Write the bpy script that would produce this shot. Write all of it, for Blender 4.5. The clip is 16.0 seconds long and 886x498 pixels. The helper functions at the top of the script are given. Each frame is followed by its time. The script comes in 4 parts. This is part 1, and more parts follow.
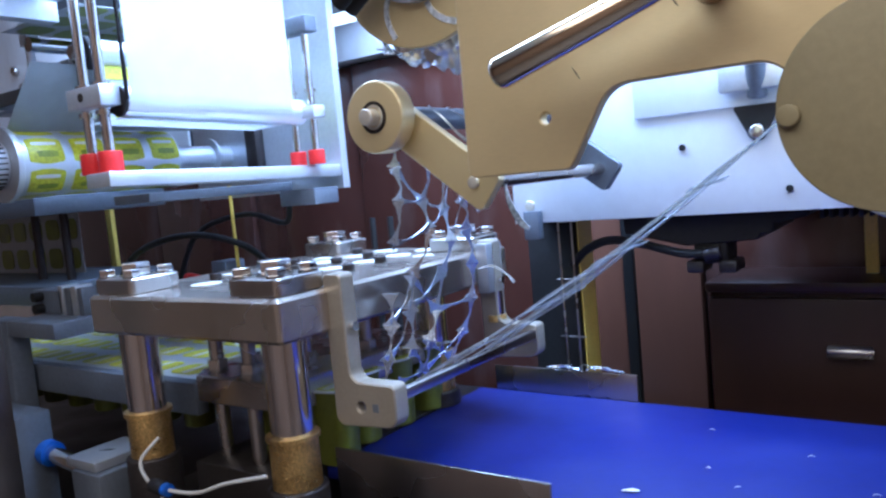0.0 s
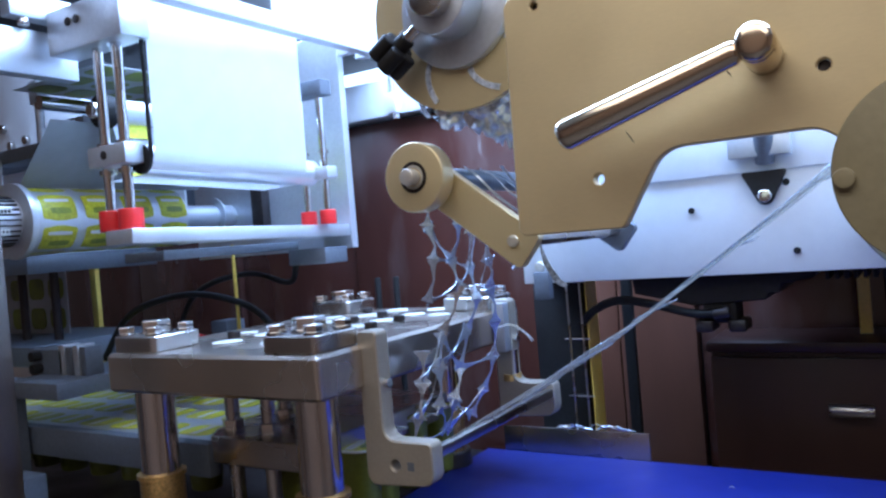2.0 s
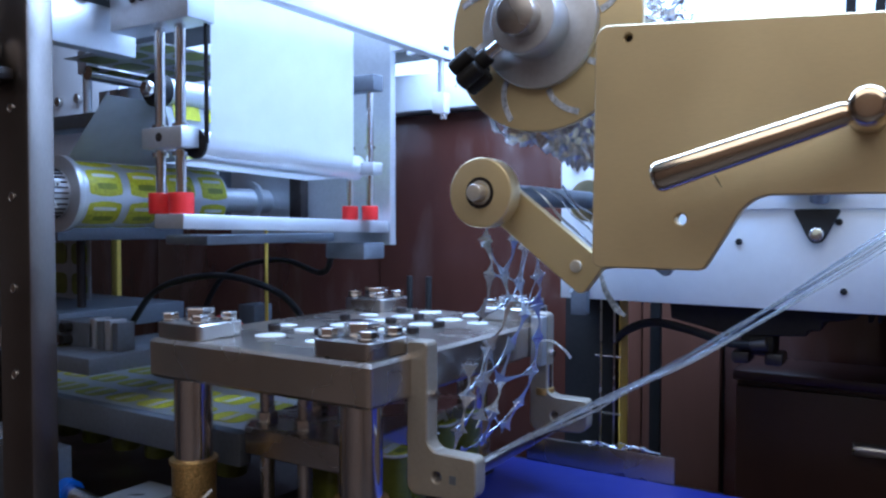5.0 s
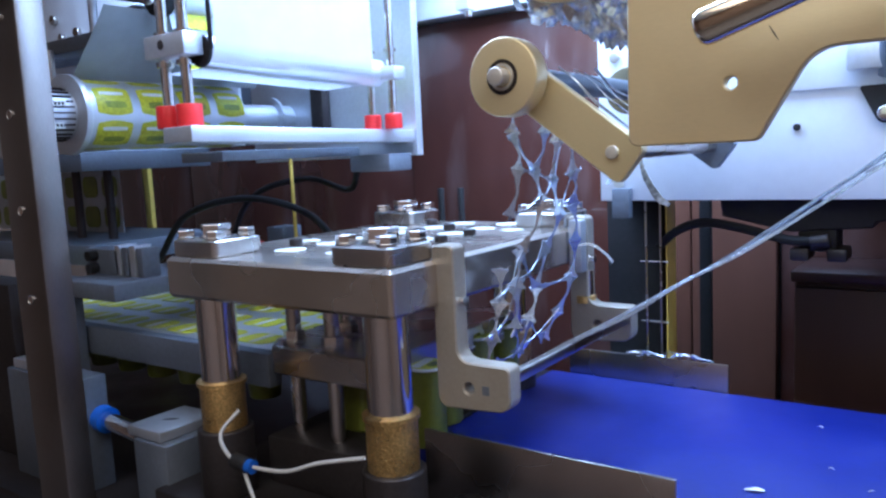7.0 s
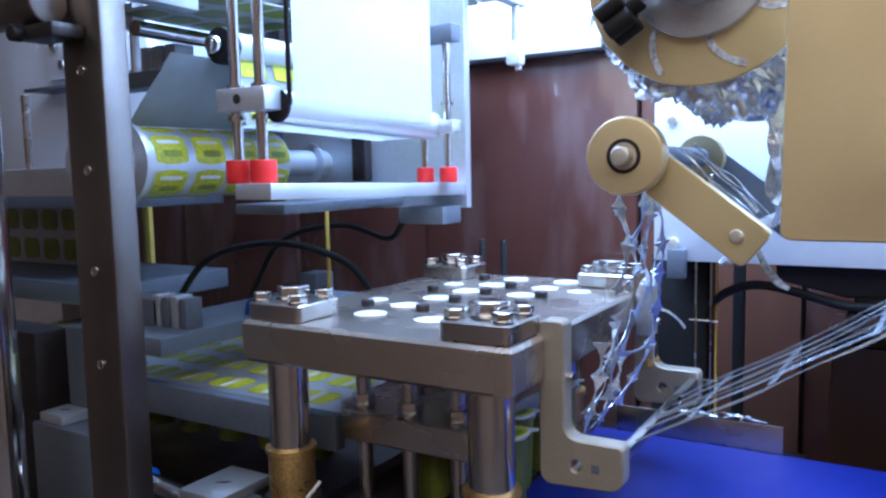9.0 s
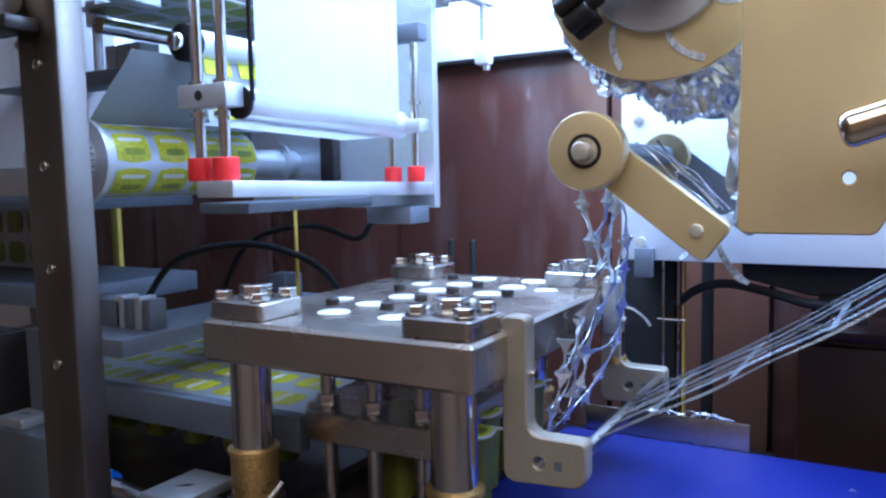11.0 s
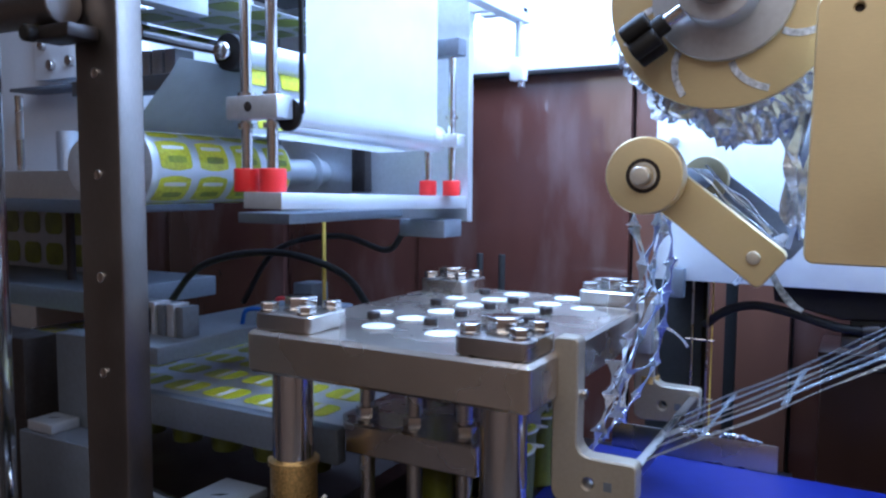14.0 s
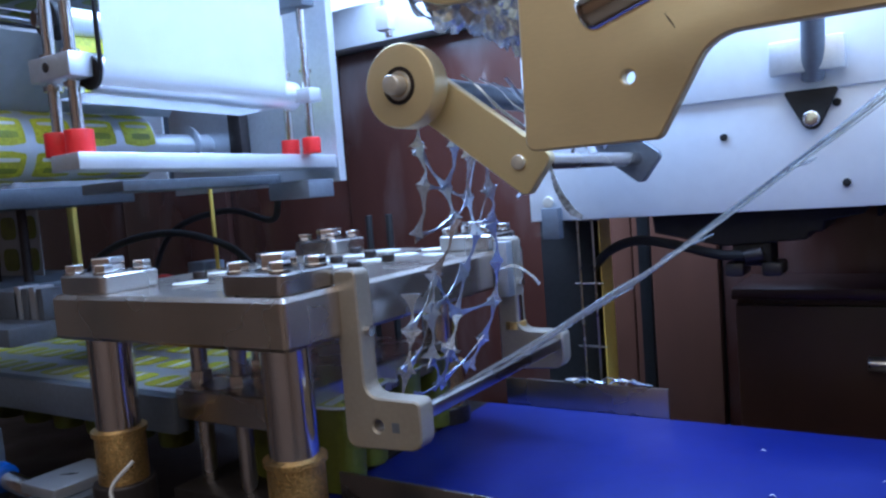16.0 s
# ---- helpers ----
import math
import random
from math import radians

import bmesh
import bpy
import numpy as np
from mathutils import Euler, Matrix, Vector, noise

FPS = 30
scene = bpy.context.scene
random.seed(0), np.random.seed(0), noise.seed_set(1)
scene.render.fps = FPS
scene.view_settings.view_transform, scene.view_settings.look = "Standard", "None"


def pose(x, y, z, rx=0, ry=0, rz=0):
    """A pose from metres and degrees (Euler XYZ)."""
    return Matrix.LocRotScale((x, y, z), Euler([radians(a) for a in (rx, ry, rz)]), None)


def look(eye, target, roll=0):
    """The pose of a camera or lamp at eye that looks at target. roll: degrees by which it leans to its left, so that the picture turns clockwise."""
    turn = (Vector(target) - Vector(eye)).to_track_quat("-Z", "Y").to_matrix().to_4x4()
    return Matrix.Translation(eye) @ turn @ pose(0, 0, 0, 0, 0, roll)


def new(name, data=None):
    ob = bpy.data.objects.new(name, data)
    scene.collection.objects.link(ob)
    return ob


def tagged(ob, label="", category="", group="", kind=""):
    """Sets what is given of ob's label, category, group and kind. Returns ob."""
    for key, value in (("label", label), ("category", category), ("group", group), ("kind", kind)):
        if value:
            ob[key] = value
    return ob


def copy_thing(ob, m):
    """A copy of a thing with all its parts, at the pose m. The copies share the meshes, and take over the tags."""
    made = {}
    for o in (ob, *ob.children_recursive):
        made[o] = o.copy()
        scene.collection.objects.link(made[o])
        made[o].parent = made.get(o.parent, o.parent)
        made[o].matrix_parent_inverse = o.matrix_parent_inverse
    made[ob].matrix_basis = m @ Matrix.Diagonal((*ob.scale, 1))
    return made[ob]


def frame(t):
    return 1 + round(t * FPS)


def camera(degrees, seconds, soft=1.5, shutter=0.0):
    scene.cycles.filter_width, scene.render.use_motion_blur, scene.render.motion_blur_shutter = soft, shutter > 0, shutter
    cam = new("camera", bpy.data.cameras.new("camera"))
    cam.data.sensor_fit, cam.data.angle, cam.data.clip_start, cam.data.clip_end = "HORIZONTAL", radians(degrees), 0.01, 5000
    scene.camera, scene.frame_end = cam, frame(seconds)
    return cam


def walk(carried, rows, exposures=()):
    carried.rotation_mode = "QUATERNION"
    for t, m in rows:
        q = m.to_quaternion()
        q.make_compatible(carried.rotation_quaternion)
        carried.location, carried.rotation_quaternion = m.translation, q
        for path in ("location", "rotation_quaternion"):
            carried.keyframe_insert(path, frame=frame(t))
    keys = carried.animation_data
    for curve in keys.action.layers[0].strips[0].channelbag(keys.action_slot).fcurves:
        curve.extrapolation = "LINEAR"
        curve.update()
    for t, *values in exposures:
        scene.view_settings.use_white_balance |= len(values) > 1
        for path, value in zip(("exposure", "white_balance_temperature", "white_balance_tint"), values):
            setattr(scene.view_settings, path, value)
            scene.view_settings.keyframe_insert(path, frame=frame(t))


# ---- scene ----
EXPOSURES = [(0, 0.08), (0.5, 0.16), (1.0, 0.0), (1.5, -0.2), (3, -0.4), (3.5, -0.58), (6, -0.74), (6.5, -0.3), (7, 0.05), (8, 0.12), (9, -0.06), (12.5, -0.1), (14.5, -0.26), (15.5, -0.44), (16, -0.52)]
cam = camera(60.0, 16.0, soft=2.4)
PATH = [
    (0, (0.114, 0.02, 1.261), (-1.041, 1.643, 1.08), -5.3),
    (0.5, (0.088, 0.011, 1.28), (-1.005, 1.683, 1.19), -4.5),
    (1, (0.073, -0.007, 1.278), (-1.01, 1.674, 1.235), -4.9),
    (1.5, (0.064, -0.02, 1.259), (-1.019, 1.661, 1.218), -6.0),
    (2, (0.055, -0.037, 1.262), (-1.004, 1.66, 1.238), -4.8),
    (2.5, (0.052, -0.051, 1.274), (-0.99, 1.656, 1.269), -3.6),
    (3, (0.046, -0.06, 1.286), (-1.012, 1.637, 1.3), -1.9),
    (3.5, (0.034, -0.074, 1.3), (-1.027, 1.622, 1.305), -0.5),
    (6, (-0.012, -0.047, 1.287), (-1.089, 1.625, 1.077), -0.3),
    (6.5, (-0.013, -0.007, 1.26), (-1.15, 1.617, 0.993), -1.8),
    (7, (-0.017, -0.002, 1.26), (-1.169, 1.615, 1.017), -2.8),
    (7.5, (-0.05, -0.037, 1.294), (-1.186, 1.592, 1.06), -3.0),
    (8, (-0.088, -0.061, 1.315), (-1.208, 1.583, 1.106), -1.7),
    (8.5, (-0.11, -0.075, 1.317), (-1.218, 1.58, 1.136), -2.1),
    (9, (-0.161, -0.075, 1.318), (-1.191, 1.627, 1.118), -1.2),
    (9.5, (-0.171, -0.062, 1.306), (-1.191, 1.651, 1.143), -2.2),
    (12, (-0.136, -0.063, 1.311), (-1.102, 1.677, 1.114), -0.5),
    (12.5, (-0.143, -0.064, 1.316), (-1.129, 1.665, 1.118), 0.2),
    (13, (-0.137, -0.07, 1.317), (-1.147, 1.645, 1.12), 0.7),
    (13.5, (-0.194, -0.094, 1.316), (-1.204, 1.623, 1.134), -0.1),
    (14, (-0.201, -0.096, 1.32), (-1.167, 1.648, 1.151), 0.4),
    (14.5, (-0.196, -0.093, 1.323), (-1.171, 1.648, 1.185), 0.5),
    (15, (-0.178, -0.08, 1.323), (-1.157, 1.661, 1.211), 0.2),
    (15.5, (-0.091, -0.041, 1.287), (-1.061, 1.706, 1.201), -3.1),
    (16, (-0.003, 0.076, 1.238), (-1.08, 1.754, 1.082), -4.5),
]
walk(cam, [(t, look(eye, target, roll)) for t, eye, target, roll in PATH], exposures=[(t, e, 4890, 11) for t, e in EXPOSURES])

# ---- light ----
world = bpy.data.worlds.new("world")
scene.world = world
world.use_nodes = True
world.node_tree.nodes["Background"].inputs[0].default_value = (0.9, 0.75, 0.55, 1)
world.node_tree.nodes["Background"].inputs[1].default_value = 0.03


def area(name, eye, target, sx, sy, power, color):
    data = bpy.data.lights.new(name, "AREA")
    data.shape, data.size, data.size_y, data.energy, data.color = "RECTANGLE", sx, sy, power, color
    ob = new(name, data)
    ob.matrix_world = look(eye, target)
    return ob


# Overhead light, widened leftwards as fill for the left side.
area("machine_light", (-0.42, 0.91, 2.04), (-0.42, 0.9101, 0.0), 1.95, 0.56, 78.0, (0.63, 0.78, 1.0))
# Unseen warm lamp added behind the camera to light the front faces.
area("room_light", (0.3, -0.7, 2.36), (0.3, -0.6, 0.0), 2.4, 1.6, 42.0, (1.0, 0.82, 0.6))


# ---- materials ----
def mat(name, color, rough=0.5, metal=0.0, grain=0.06, scale=40.0, stretch=(1, 1, 1), bump=0.0, emit=0.0, spec=0.5,
        alpha=1.0, vary=0.0, coat=0.0, pale_streaks=0.0):
    m = bpy.data.materials.new(name)
    m.use_nodes = True
    nt = m.node_tree
    b = nt.nodes["Principled BSDF"]
    b.inputs["Roughness"].default_value, b.inputs["Metallic"].default_value = rough, metal
    b.inputs["Specular IOR Level"].default_value = spec
    b.inputs["Coat Weight"].default_value = coat
    b.inputs["Alpha"].default_value = alpha
    tc = nt.nodes.new("ShaderNodeTexCoord")
    mp = nt.nodes.new("ShaderNodeMapping")
    mp.inputs["Scale"].default_value = stretch
    nt.links.new(tc.outputs["Object"], mp.inputs[0])
    fine, broad = nt.nodes.new("ShaderNodeTexNoise"), nt.nodes.new("ShaderNodeTexNoise")
    fine.inputs["Scale"].default_value, fine.inputs["Detail"].default_value = scale * 6, 5
    broad.inputs["Scale"].default_value, broad.inputs["Detail"].default_value = scale * 0.35, 3
    nt.links.new(mp.outputs[0], fine.inputs[0])
    nt.links.new(tc.outputs["Object"], broad.inputs[0])
    mix = nt.nodes.new("ShaderNodeMath")
    mix.operation = "ADD"
    nt.links.new(fine.outputs[0], mix.inputs[0])
    nt.links.new(broad.outputs[0], mix.inputs[1])
    rng = nt.nodes.new("ShaderNodeMapRange")
    rng.inputs["From Min"].default_value, rng.inputs["From Max"].default_value = 0.6, 1.4
    rng.inputs["To Min"].default_value, rng.inputs["To Max"].default_value = 1 - grain * 2, 1 + grain * 2
    nt.links.new(mix.outputs[0], rng.inputs[0])
    val = rng.outputs[0]
    if vary:
        info = nt.nodes.new("ShaderNodeObjectInfo")
        r2 = nt.nodes.new("ShaderNodeMapRange")
        r2.inputs["To Min"].default_value, r2.inputs["To Max"].default_value = 1 - vary, 1 + vary
        nt.links.new(info.outputs["Random"], r2.inputs[0])
        mul = nt.nodes.new("ShaderNodeMath")
        mul.operation = "MULTIPLY"
        nt.links.new(val, mul.inputs[0])
        nt.links.new(r2.outputs[0], mul.inputs[1])
        val = mul.outputs[0]
    col = nt.nodes.new("ShaderNodeVectorMath")
    col.operation = "SCALE"
    col.inputs[0].default_value = color[:3]
    nt.links.new(val, col.inputs["Scale"])
    base = col.outputs[0]
    if pale_streaks:
        # upright pale streaks on a glossy panel: smears, and reflections painted in
        mp2 = nt.nodes.new("ShaderNodeMapping")
        mp2.inputs["Scale"].default_value = (9, 9, 2.6)
        nt.links.new(tc.outputs["Object"], mp2.inputs[0])
        streak_noise = nt.nodes.new("ShaderNodeTexNoise")
        streak_noise.inputs["Scale"].default_value, streak_noise.inputs["Detail"].default_value = 1.0, 7
        nt.links.new(mp2.outputs[0], streak_noise.inputs[0])
        r3 = nt.nodes.new("ShaderNodeMapRange")
        r3.inputs["From Min"].default_value, r3.inputs["From Max"].default_value = 0.52, 0.78
        r3.inputs["To Min"].default_value, r3.inputs["To Max"].default_value = 0.0, pale_streaks
        nt.links.new(streak_noise.outputs[0], r3.inputs[0])
        mx = nt.nodes.new("ShaderNodeMix")
        mx.data_type = "RGBA"
        nt.links.new(r3.outputs[0], mx.inputs["Factor"])
        nt.links.new(base, mx.inputs[6])
        mx.inputs[7].default_value = (0.42, 0.36, 0.34, 1)
        base = mx.outputs[2]
    nt.links.new(base, b.inputs["Base Color"])
    rr = nt.nodes.new("ShaderNodeMapRange")
    rr.inputs["From Min"].default_value, rr.inputs["From Max"].default_value = 0.3, 0.7
    rr.inputs["To Min"].default_value = max(0.02, rough * 0.8)
    rr.inputs["To Max"].default_value = min(1.0, rough * 1.25)
    nt.links.new(broad.outputs[0], rr.inputs[0])
    nt.links.new(rr.outputs[0], b.inputs["Roughness"])
    if bump:
        bp = nt.nodes.new("ShaderNodeBump")
        bp.inputs["Strength"].default_value, bp.inputs["Distance"].default_value = bump, 0.002
        nt.links.new(fine.outputs[0], bp.inputs["Height"])
        nt.links.new(bp.outputs[0], b.inputs["Normal"])
    if emit:
        b.inputs["Emission Color"].default_value = (*color[:3], 1)
        b.inputs["Emission Strength"].default_value = emit
    return m


GOLD = mat("warm_aluminium", (0.71, 0.575, 0.315), 0.38, 0.5, 0.022, 30, (1, 1, 6), 0.012)
COVER = mat("dull_tan_cover", (0.28, 0.235, 0.13), 0.5, 0.2, 0.06, 30, bump=0.03)
ALU = mat("brushed_aluminium", (0.62, 0.64, 0.68), 0.4, 0.75, 0.05, 30, (1, 12, 1), 0.03)
# Aluminium darkened to stand in for shade on left-hand and rear parts.
ALU_DARK = mat("darkened_aluminium", (0.17, 0.188, 0.225), 0.5, 0.5, 0.07, 25, bump=0.05)
ZINC = mat("zinc_plated_steel", (0.66, 0.62, 0.54), 0.4, 0.6, 0.06, 60)
STEEL = mat("ground_steel", (0.56, 0.53, 0.5), 0.27, 1.0, 0.07, 30, (1, 1, 14))
CHROME = mat("polished_steel", (0.72, 0.7, 0.68), 0.14, 1.0, 0.03, 30)
STAINLESS = mat("stainless_sheet", (0.44, 0.41, 0.39), 0.27, 1.0, 0.06, 18, (14, 14, 1))
# Stainless darkened to stand in for the dark room it reflects.
POSTSTEEL = mat("darkened_stainless_tube", (0.25, 0.225, 0.21), 0.36, 1.0, 0.08, 18, (14, 14, 1))
DARKSTEEL = mat("dark_steel", (0.045, 0.038, 0.037), 0.42, 0.6, 0.15, 30, bump=0.1)
BRASS = mat("brass_ball_cage", (0.6, 0.4, 0.14), 0.3, 0.9, 0.3, 60, bump=0.9)
BRKT = mat("bead_blasted_aluminium", (0.35, 0.31, 0.25), 0.45, 0.45, 0.05, 40, bump=0.05)
# Warm tint paints in the warm surroundings that the lever mirrors.
WARMSTEEL = mat("steel_with_warm_reflection", (0.72, 0.6, 0.43), 0.13, 1.0, 0.05, 20, (1, 1, 4))
SLOT = mat("foil_through_slot", (0.62, 0.66, 0.76), 0.25, 0.2, 0.45, 40)
WHITE = mat("white_sheet_metal", (0.74, 0.76, 0.8), 0.38, 0.15, 0.02, 12)
PLATETOP = mat("ground_steel_plate", (0.58, 0.515, 0.445), 0.26, 0.92, 0.035, 25, (1, 1, 9))
# Sheet-metal white, raised to make up for light missing on the left.
LIFTED_WHITE = mat("lifted_white_sheet", (0.82, 0.84, 0.88), 0.35, 0.0, 0.02, 30)
FILM = mat("white_silver_film", (0.8, 0.81, 0.84), 0.32, 0.25, 0.02, 6)
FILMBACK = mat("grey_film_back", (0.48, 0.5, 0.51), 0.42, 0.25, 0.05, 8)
FOIL = mat("crumpled_foil", (0.7, 0.72, 0.78), 0.22, 0.75, 0.25, 40, bump=0.25)
TRIM = mat("clear_film_trim", (0.5, 0.55, 0.64), 0.2, 0.6, 0.15, 50, bump=0.3)
CLEAR = mat("clear_stretched_film", (0.42, 0.46, 0.52), 0.22, 0.35, 0.15, 50, bump=0.3, alpha=0.48)
LABEL = mat("yellow_green_print", (0.5, 0.5, 0.012), 0.35, 0.0, 0.22, 35, vary=0.08)
# Olive marks; also lid prints darkened for shade on upper and hanging film.
LABEL2 = mat("olive_and_shaded_print", (0.2, 0.24, 0.015), 0.35, 0.0, 0.25, 60, vary=0.1)
PAPER = mat("white_print", (0.66, 0.67, 0.64), 0.4, 0.0, 0.03, 30)
GREYPRINT = mat("grey_print", (0.45, 0.45, 0.5), 0.5, 0.0, 0.3, 120)
CUP = mat("green_cup_plastic", (0.15, 0.165, 0.018), 0.35, 0.0, 0.1, 25, vary=0.06, coat=0.2)
BLUE = mat("blue_belt", (0.008, 0.012, 0.145), 0.45, 0.0, 0.06, 14, bump=0.06)
RED = mat("red_plastic", (0.62, 0.02, 0.02), 0.4, 0.0, 0.05, 30)
BLACK = mat("black_rubber", (0.014, 0.013, 0.013), 0.6, 0.0, 0.15, 30, bump=0.1, spec=0.25)
HOSE = mat("white_hose", (0.5, 0.49, 0.47), 0.4, 0.0, 0.04, 30)
BLUEPLASTIC = mat("blue_plastic", (0.02, 0.1, 0.45), 0.4, 0.0, 0.05, 30)
YELLOW = mat("yellow_paint", (0.8, 0.58, 0.1), 0.45, 0.0, 0.08, 30)
BROWN = mat("brown_gloss_panel", (0.056, 0.0205, 0.0145), 0.2, 0.0, 0.12, 2, (1, 1, 0.4), coat=0.4, pale_streaks=0.13)
BROWN3 = mat("dark_brown_cabinet", (0.04, 0.016, 0.011), 0.35, 0.0, 0.12, 3, (1, 1, 0.3))
BROWN2 = mat("brown_wood_panel", (0.1, 0.042, 0.025), 0.35, 0.0, 0.12, 3, (1, 1, 0.3))
DARK = mat("dark_interior", (0.02, 0.017, 0.018), 0.6, 0.0, 0.2, 10)
CEIL = mat("white_ceiling", (0.8, 0.82, 0.85), 0.7, 0.0, 0.02, 4)
# Tone of the unseen walls, chosen for warm reflections in the steel.
TAN = mat("warm_painted_wall", (0.21, 0.132, 0.085), 0.7, 0.0, 0.08, 3)
FLOOR = mat("grey_floor", (0.12, 0.1, 0.09), 0.5, 0.0, 0.1, 4)
GLOW_PANEL = mat("glowing_panel", (0.8, 0.9, 1.0), 0.5, emit=2.6)
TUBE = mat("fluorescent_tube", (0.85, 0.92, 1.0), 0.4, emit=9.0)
CABLE = mat("black_cable", (0.012, 0.012, 0.013), 0.55, 0.0, 0.1, 30, spec=0.25)

# ---- building helpers ----
ORIGIN = {}


def finish(bm, name, material, smooth=True):
    bmesh.ops.recalc_face_normals(bm, faces=bm.faces)
    me = bpy.data.meshes.new(name)
    bm.to_mesh(me)
    bm.free()
    if smooth:
        me.shade_smooth()
        me.set_sharp_from_angle(angle=radians(32))
    me.materials.append(material)
    return me


def thing(name, at, label, category, group="", kind=""):
    ob = new(name)
    ob.location, ob.empty_display_size = at, 0.02
    ORIGIN[ob.name] = Vector(at)
    return tagged(ob, label, category, group, kind)


def part(name, bm, material, parent, label="", smooth=True):
    o = ORIGIN[parent.name]
    bmesh.ops.translate(bm, verts=bm.verts, vec=-o)
    ob = new(name, finish(bm, name, material, smooth))
    ob.parent = parent
    ORIGIN[ob.name] = o
    return tagged(ob, label)


def solo(name, bm, material, at, label, category, group="", kind="", smooth=True):
    o = Vector(at)
    bmesh.ops.translate(bm, verts=bm.verts, vec=-o)
    ob = new(name, finish(bm, name, material, smooth))
    ob.location = o
    ORIGIN[ob.name] = o
    return tagged(ob, label, category, group, kind)


def box(x0, x1, y0, y1, z0, z1, bevel=0.0015, bm=None, turn=None):
    b = bmesh.new()
    bmesh.ops.create_cube(b, size=1)
    bmesh.ops.scale(b, verts=b.verts, vec=(abs(x1 - x0), abs(y1 - y0), abs(z1 - z0)))
    if bevel:
        bmesh.ops.bevel(b, geom=b.edges[:], offset=bevel, segments=2, affect="EDGES", profile=0.5)
    if turn:
        bmesh.ops.transform(b, matrix=pose(0, 0, 0, *turn), verts=b.verts)
    bmesh.ops.translate(b, verts=b.verts, vec=((x0 + x1) / 2, (y0 + y1) / 2, (z0 + z1) / 2))
    return joined(bm, b)


def joined(bm, b):
    if bm is None:
        return b
    me = bpy.data.meshes.new("tmp")
    b.to_mesh(me)
    b.free()
    bm.from_mesh(me)
    bpy.data.meshes.remove(me)
    return bm


def rod(p, q, r, r2=None, seg=24, bevel=0.0, bm=None):
    p, q = Vector(p), Vector(q)
    b = bmesh.new()
    bmesh.ops.create_cone(b, cap_ends=True, segments=seg, radius1=r, radius2=r if r2 is None else r2, depth=(q - p).length)
    if bevel:
        caps = [e for e in b.edges if abs(e.verts[0].co.z - e.verts[1].co.z) < 1e-6]
        bmesh.ops.bevel(b, geom=caps, offset=bevel, segments=3, affect="EDGES", profile=0.5)
    m = Matrix.Translation((p + q) / 2) @ (q - p).to_track_quat("Z", "Y").to_matrix().to_4x4()
    bmesh.ops.transform(b, matrix=m, verts=b.verts)
    return joined(bm, b)


def ring(p, q, r_out, r_in, seg=32):
    """A tube from p to q with an open bore."""
    p, q = Vector(p), Vector(q)
    b = bmesh.new()
    loops = []
    for r, z in ((r_out, 0), (r_out, 1), (r_in, 1), (r_in, 0)):
        loops.append([b.verts.new((r * math.cos(a), r * math.sin(a), z * (q - p).length)) for a in
                      [2 * math.pi * i / seg for i in range(seg)]])
    for k in range(4):
        u, v = loops[k], loops[(k + 1) % 4]
        for i in range(seg):
            b.faces.new((u[i], u[(i + 1) % seg], v[(i + 1) % seg], v[i]))
    bmesh.ops.transform(b, matrix=Matrix.Translation(p) @ (q - p).to_track_quat("Z", "Y").to_matrix().to_4x4(), verts=b.verts)
    return b


def hexbolt(x, y, z, af, h, bm=None):
    """A hexagon bolt head standing on z."""
    b = rod((x, y, z), (x, y, z + 0.0018), af * 0.62, seg=24)
    b = joined(b, rod((x, y, z + 0.0018), (x, y, z + h), af * 0.577, seg=6, bevel=0.0012))
    return joined(bm, b)


def sidebolt(x, y, z, r, h, bm=None):
    """A round screw head with a socket, facing -y from a surface at y."""
    b = rod((x, y, z), (x, y - h, z), r, seg=18, bevel=r * 0.2)
    return joined(bm, b)


def slab(outline, a0, a1, axis="y", bevel=0.001, holes=()):
    """A plate: an outline in two coordinates extruded along the third axis."""
    b = bmesh.new()

    def place(u, v, w):
        return {"y": (u, w, v), "x": (w, u, v), "z": (u, v, w)}[axis]
    verts = [b.verts.new(place(u, v, a0)) for u, v in outline]
    edges = [b.edges.new((verts[i], verts[(i + 1) % len(verts)])) for i in range(len(verts))]
    for cx, cy, r in holes:
        hv = [b.verts.new(place(cx + r * math.cos(t), cy + r * math.sin(t), a0)) for t in [2 * math.pi * i / 20 for i in range(20)]]
        edges += [b.edges.new((hv[i], hv[(i + 1) % 20])) for i in range(20)]
    res = bmesh.ops.triangle_fill(b, edges=edges, use_beauty=True)
    faces = [f for f in res["geom"] if isinstance(f, bmesh.types.BMFace)]
    ext = bmesh.ops.extrude_face_region(b, geom=faces)
    vec = Vector(place(0, 0, a1)) - Vector(place(0, 0, a0))
    bmesh.ops.translate(b, vec=vec, verts=[v for v in ext["geom"] if isinstance(v, bmesh.types.BMVert)])
    bmesh.ops.recalc_face_normals(b, faces=b.faces)
    if bevel:
        rim = [e for e in b.edges if len(e.link_faces) == 2 and e.calc_face_angle(0) > 1.2
               and abs(abs((e.verts[1].co - e.verts[0].co).normalized().dot(vec.normalized()))) < 0.5]
        bmesh.ops.bevel(b, geom=rim, offset=bevel, segments=1, affect="EDGES")
    return b


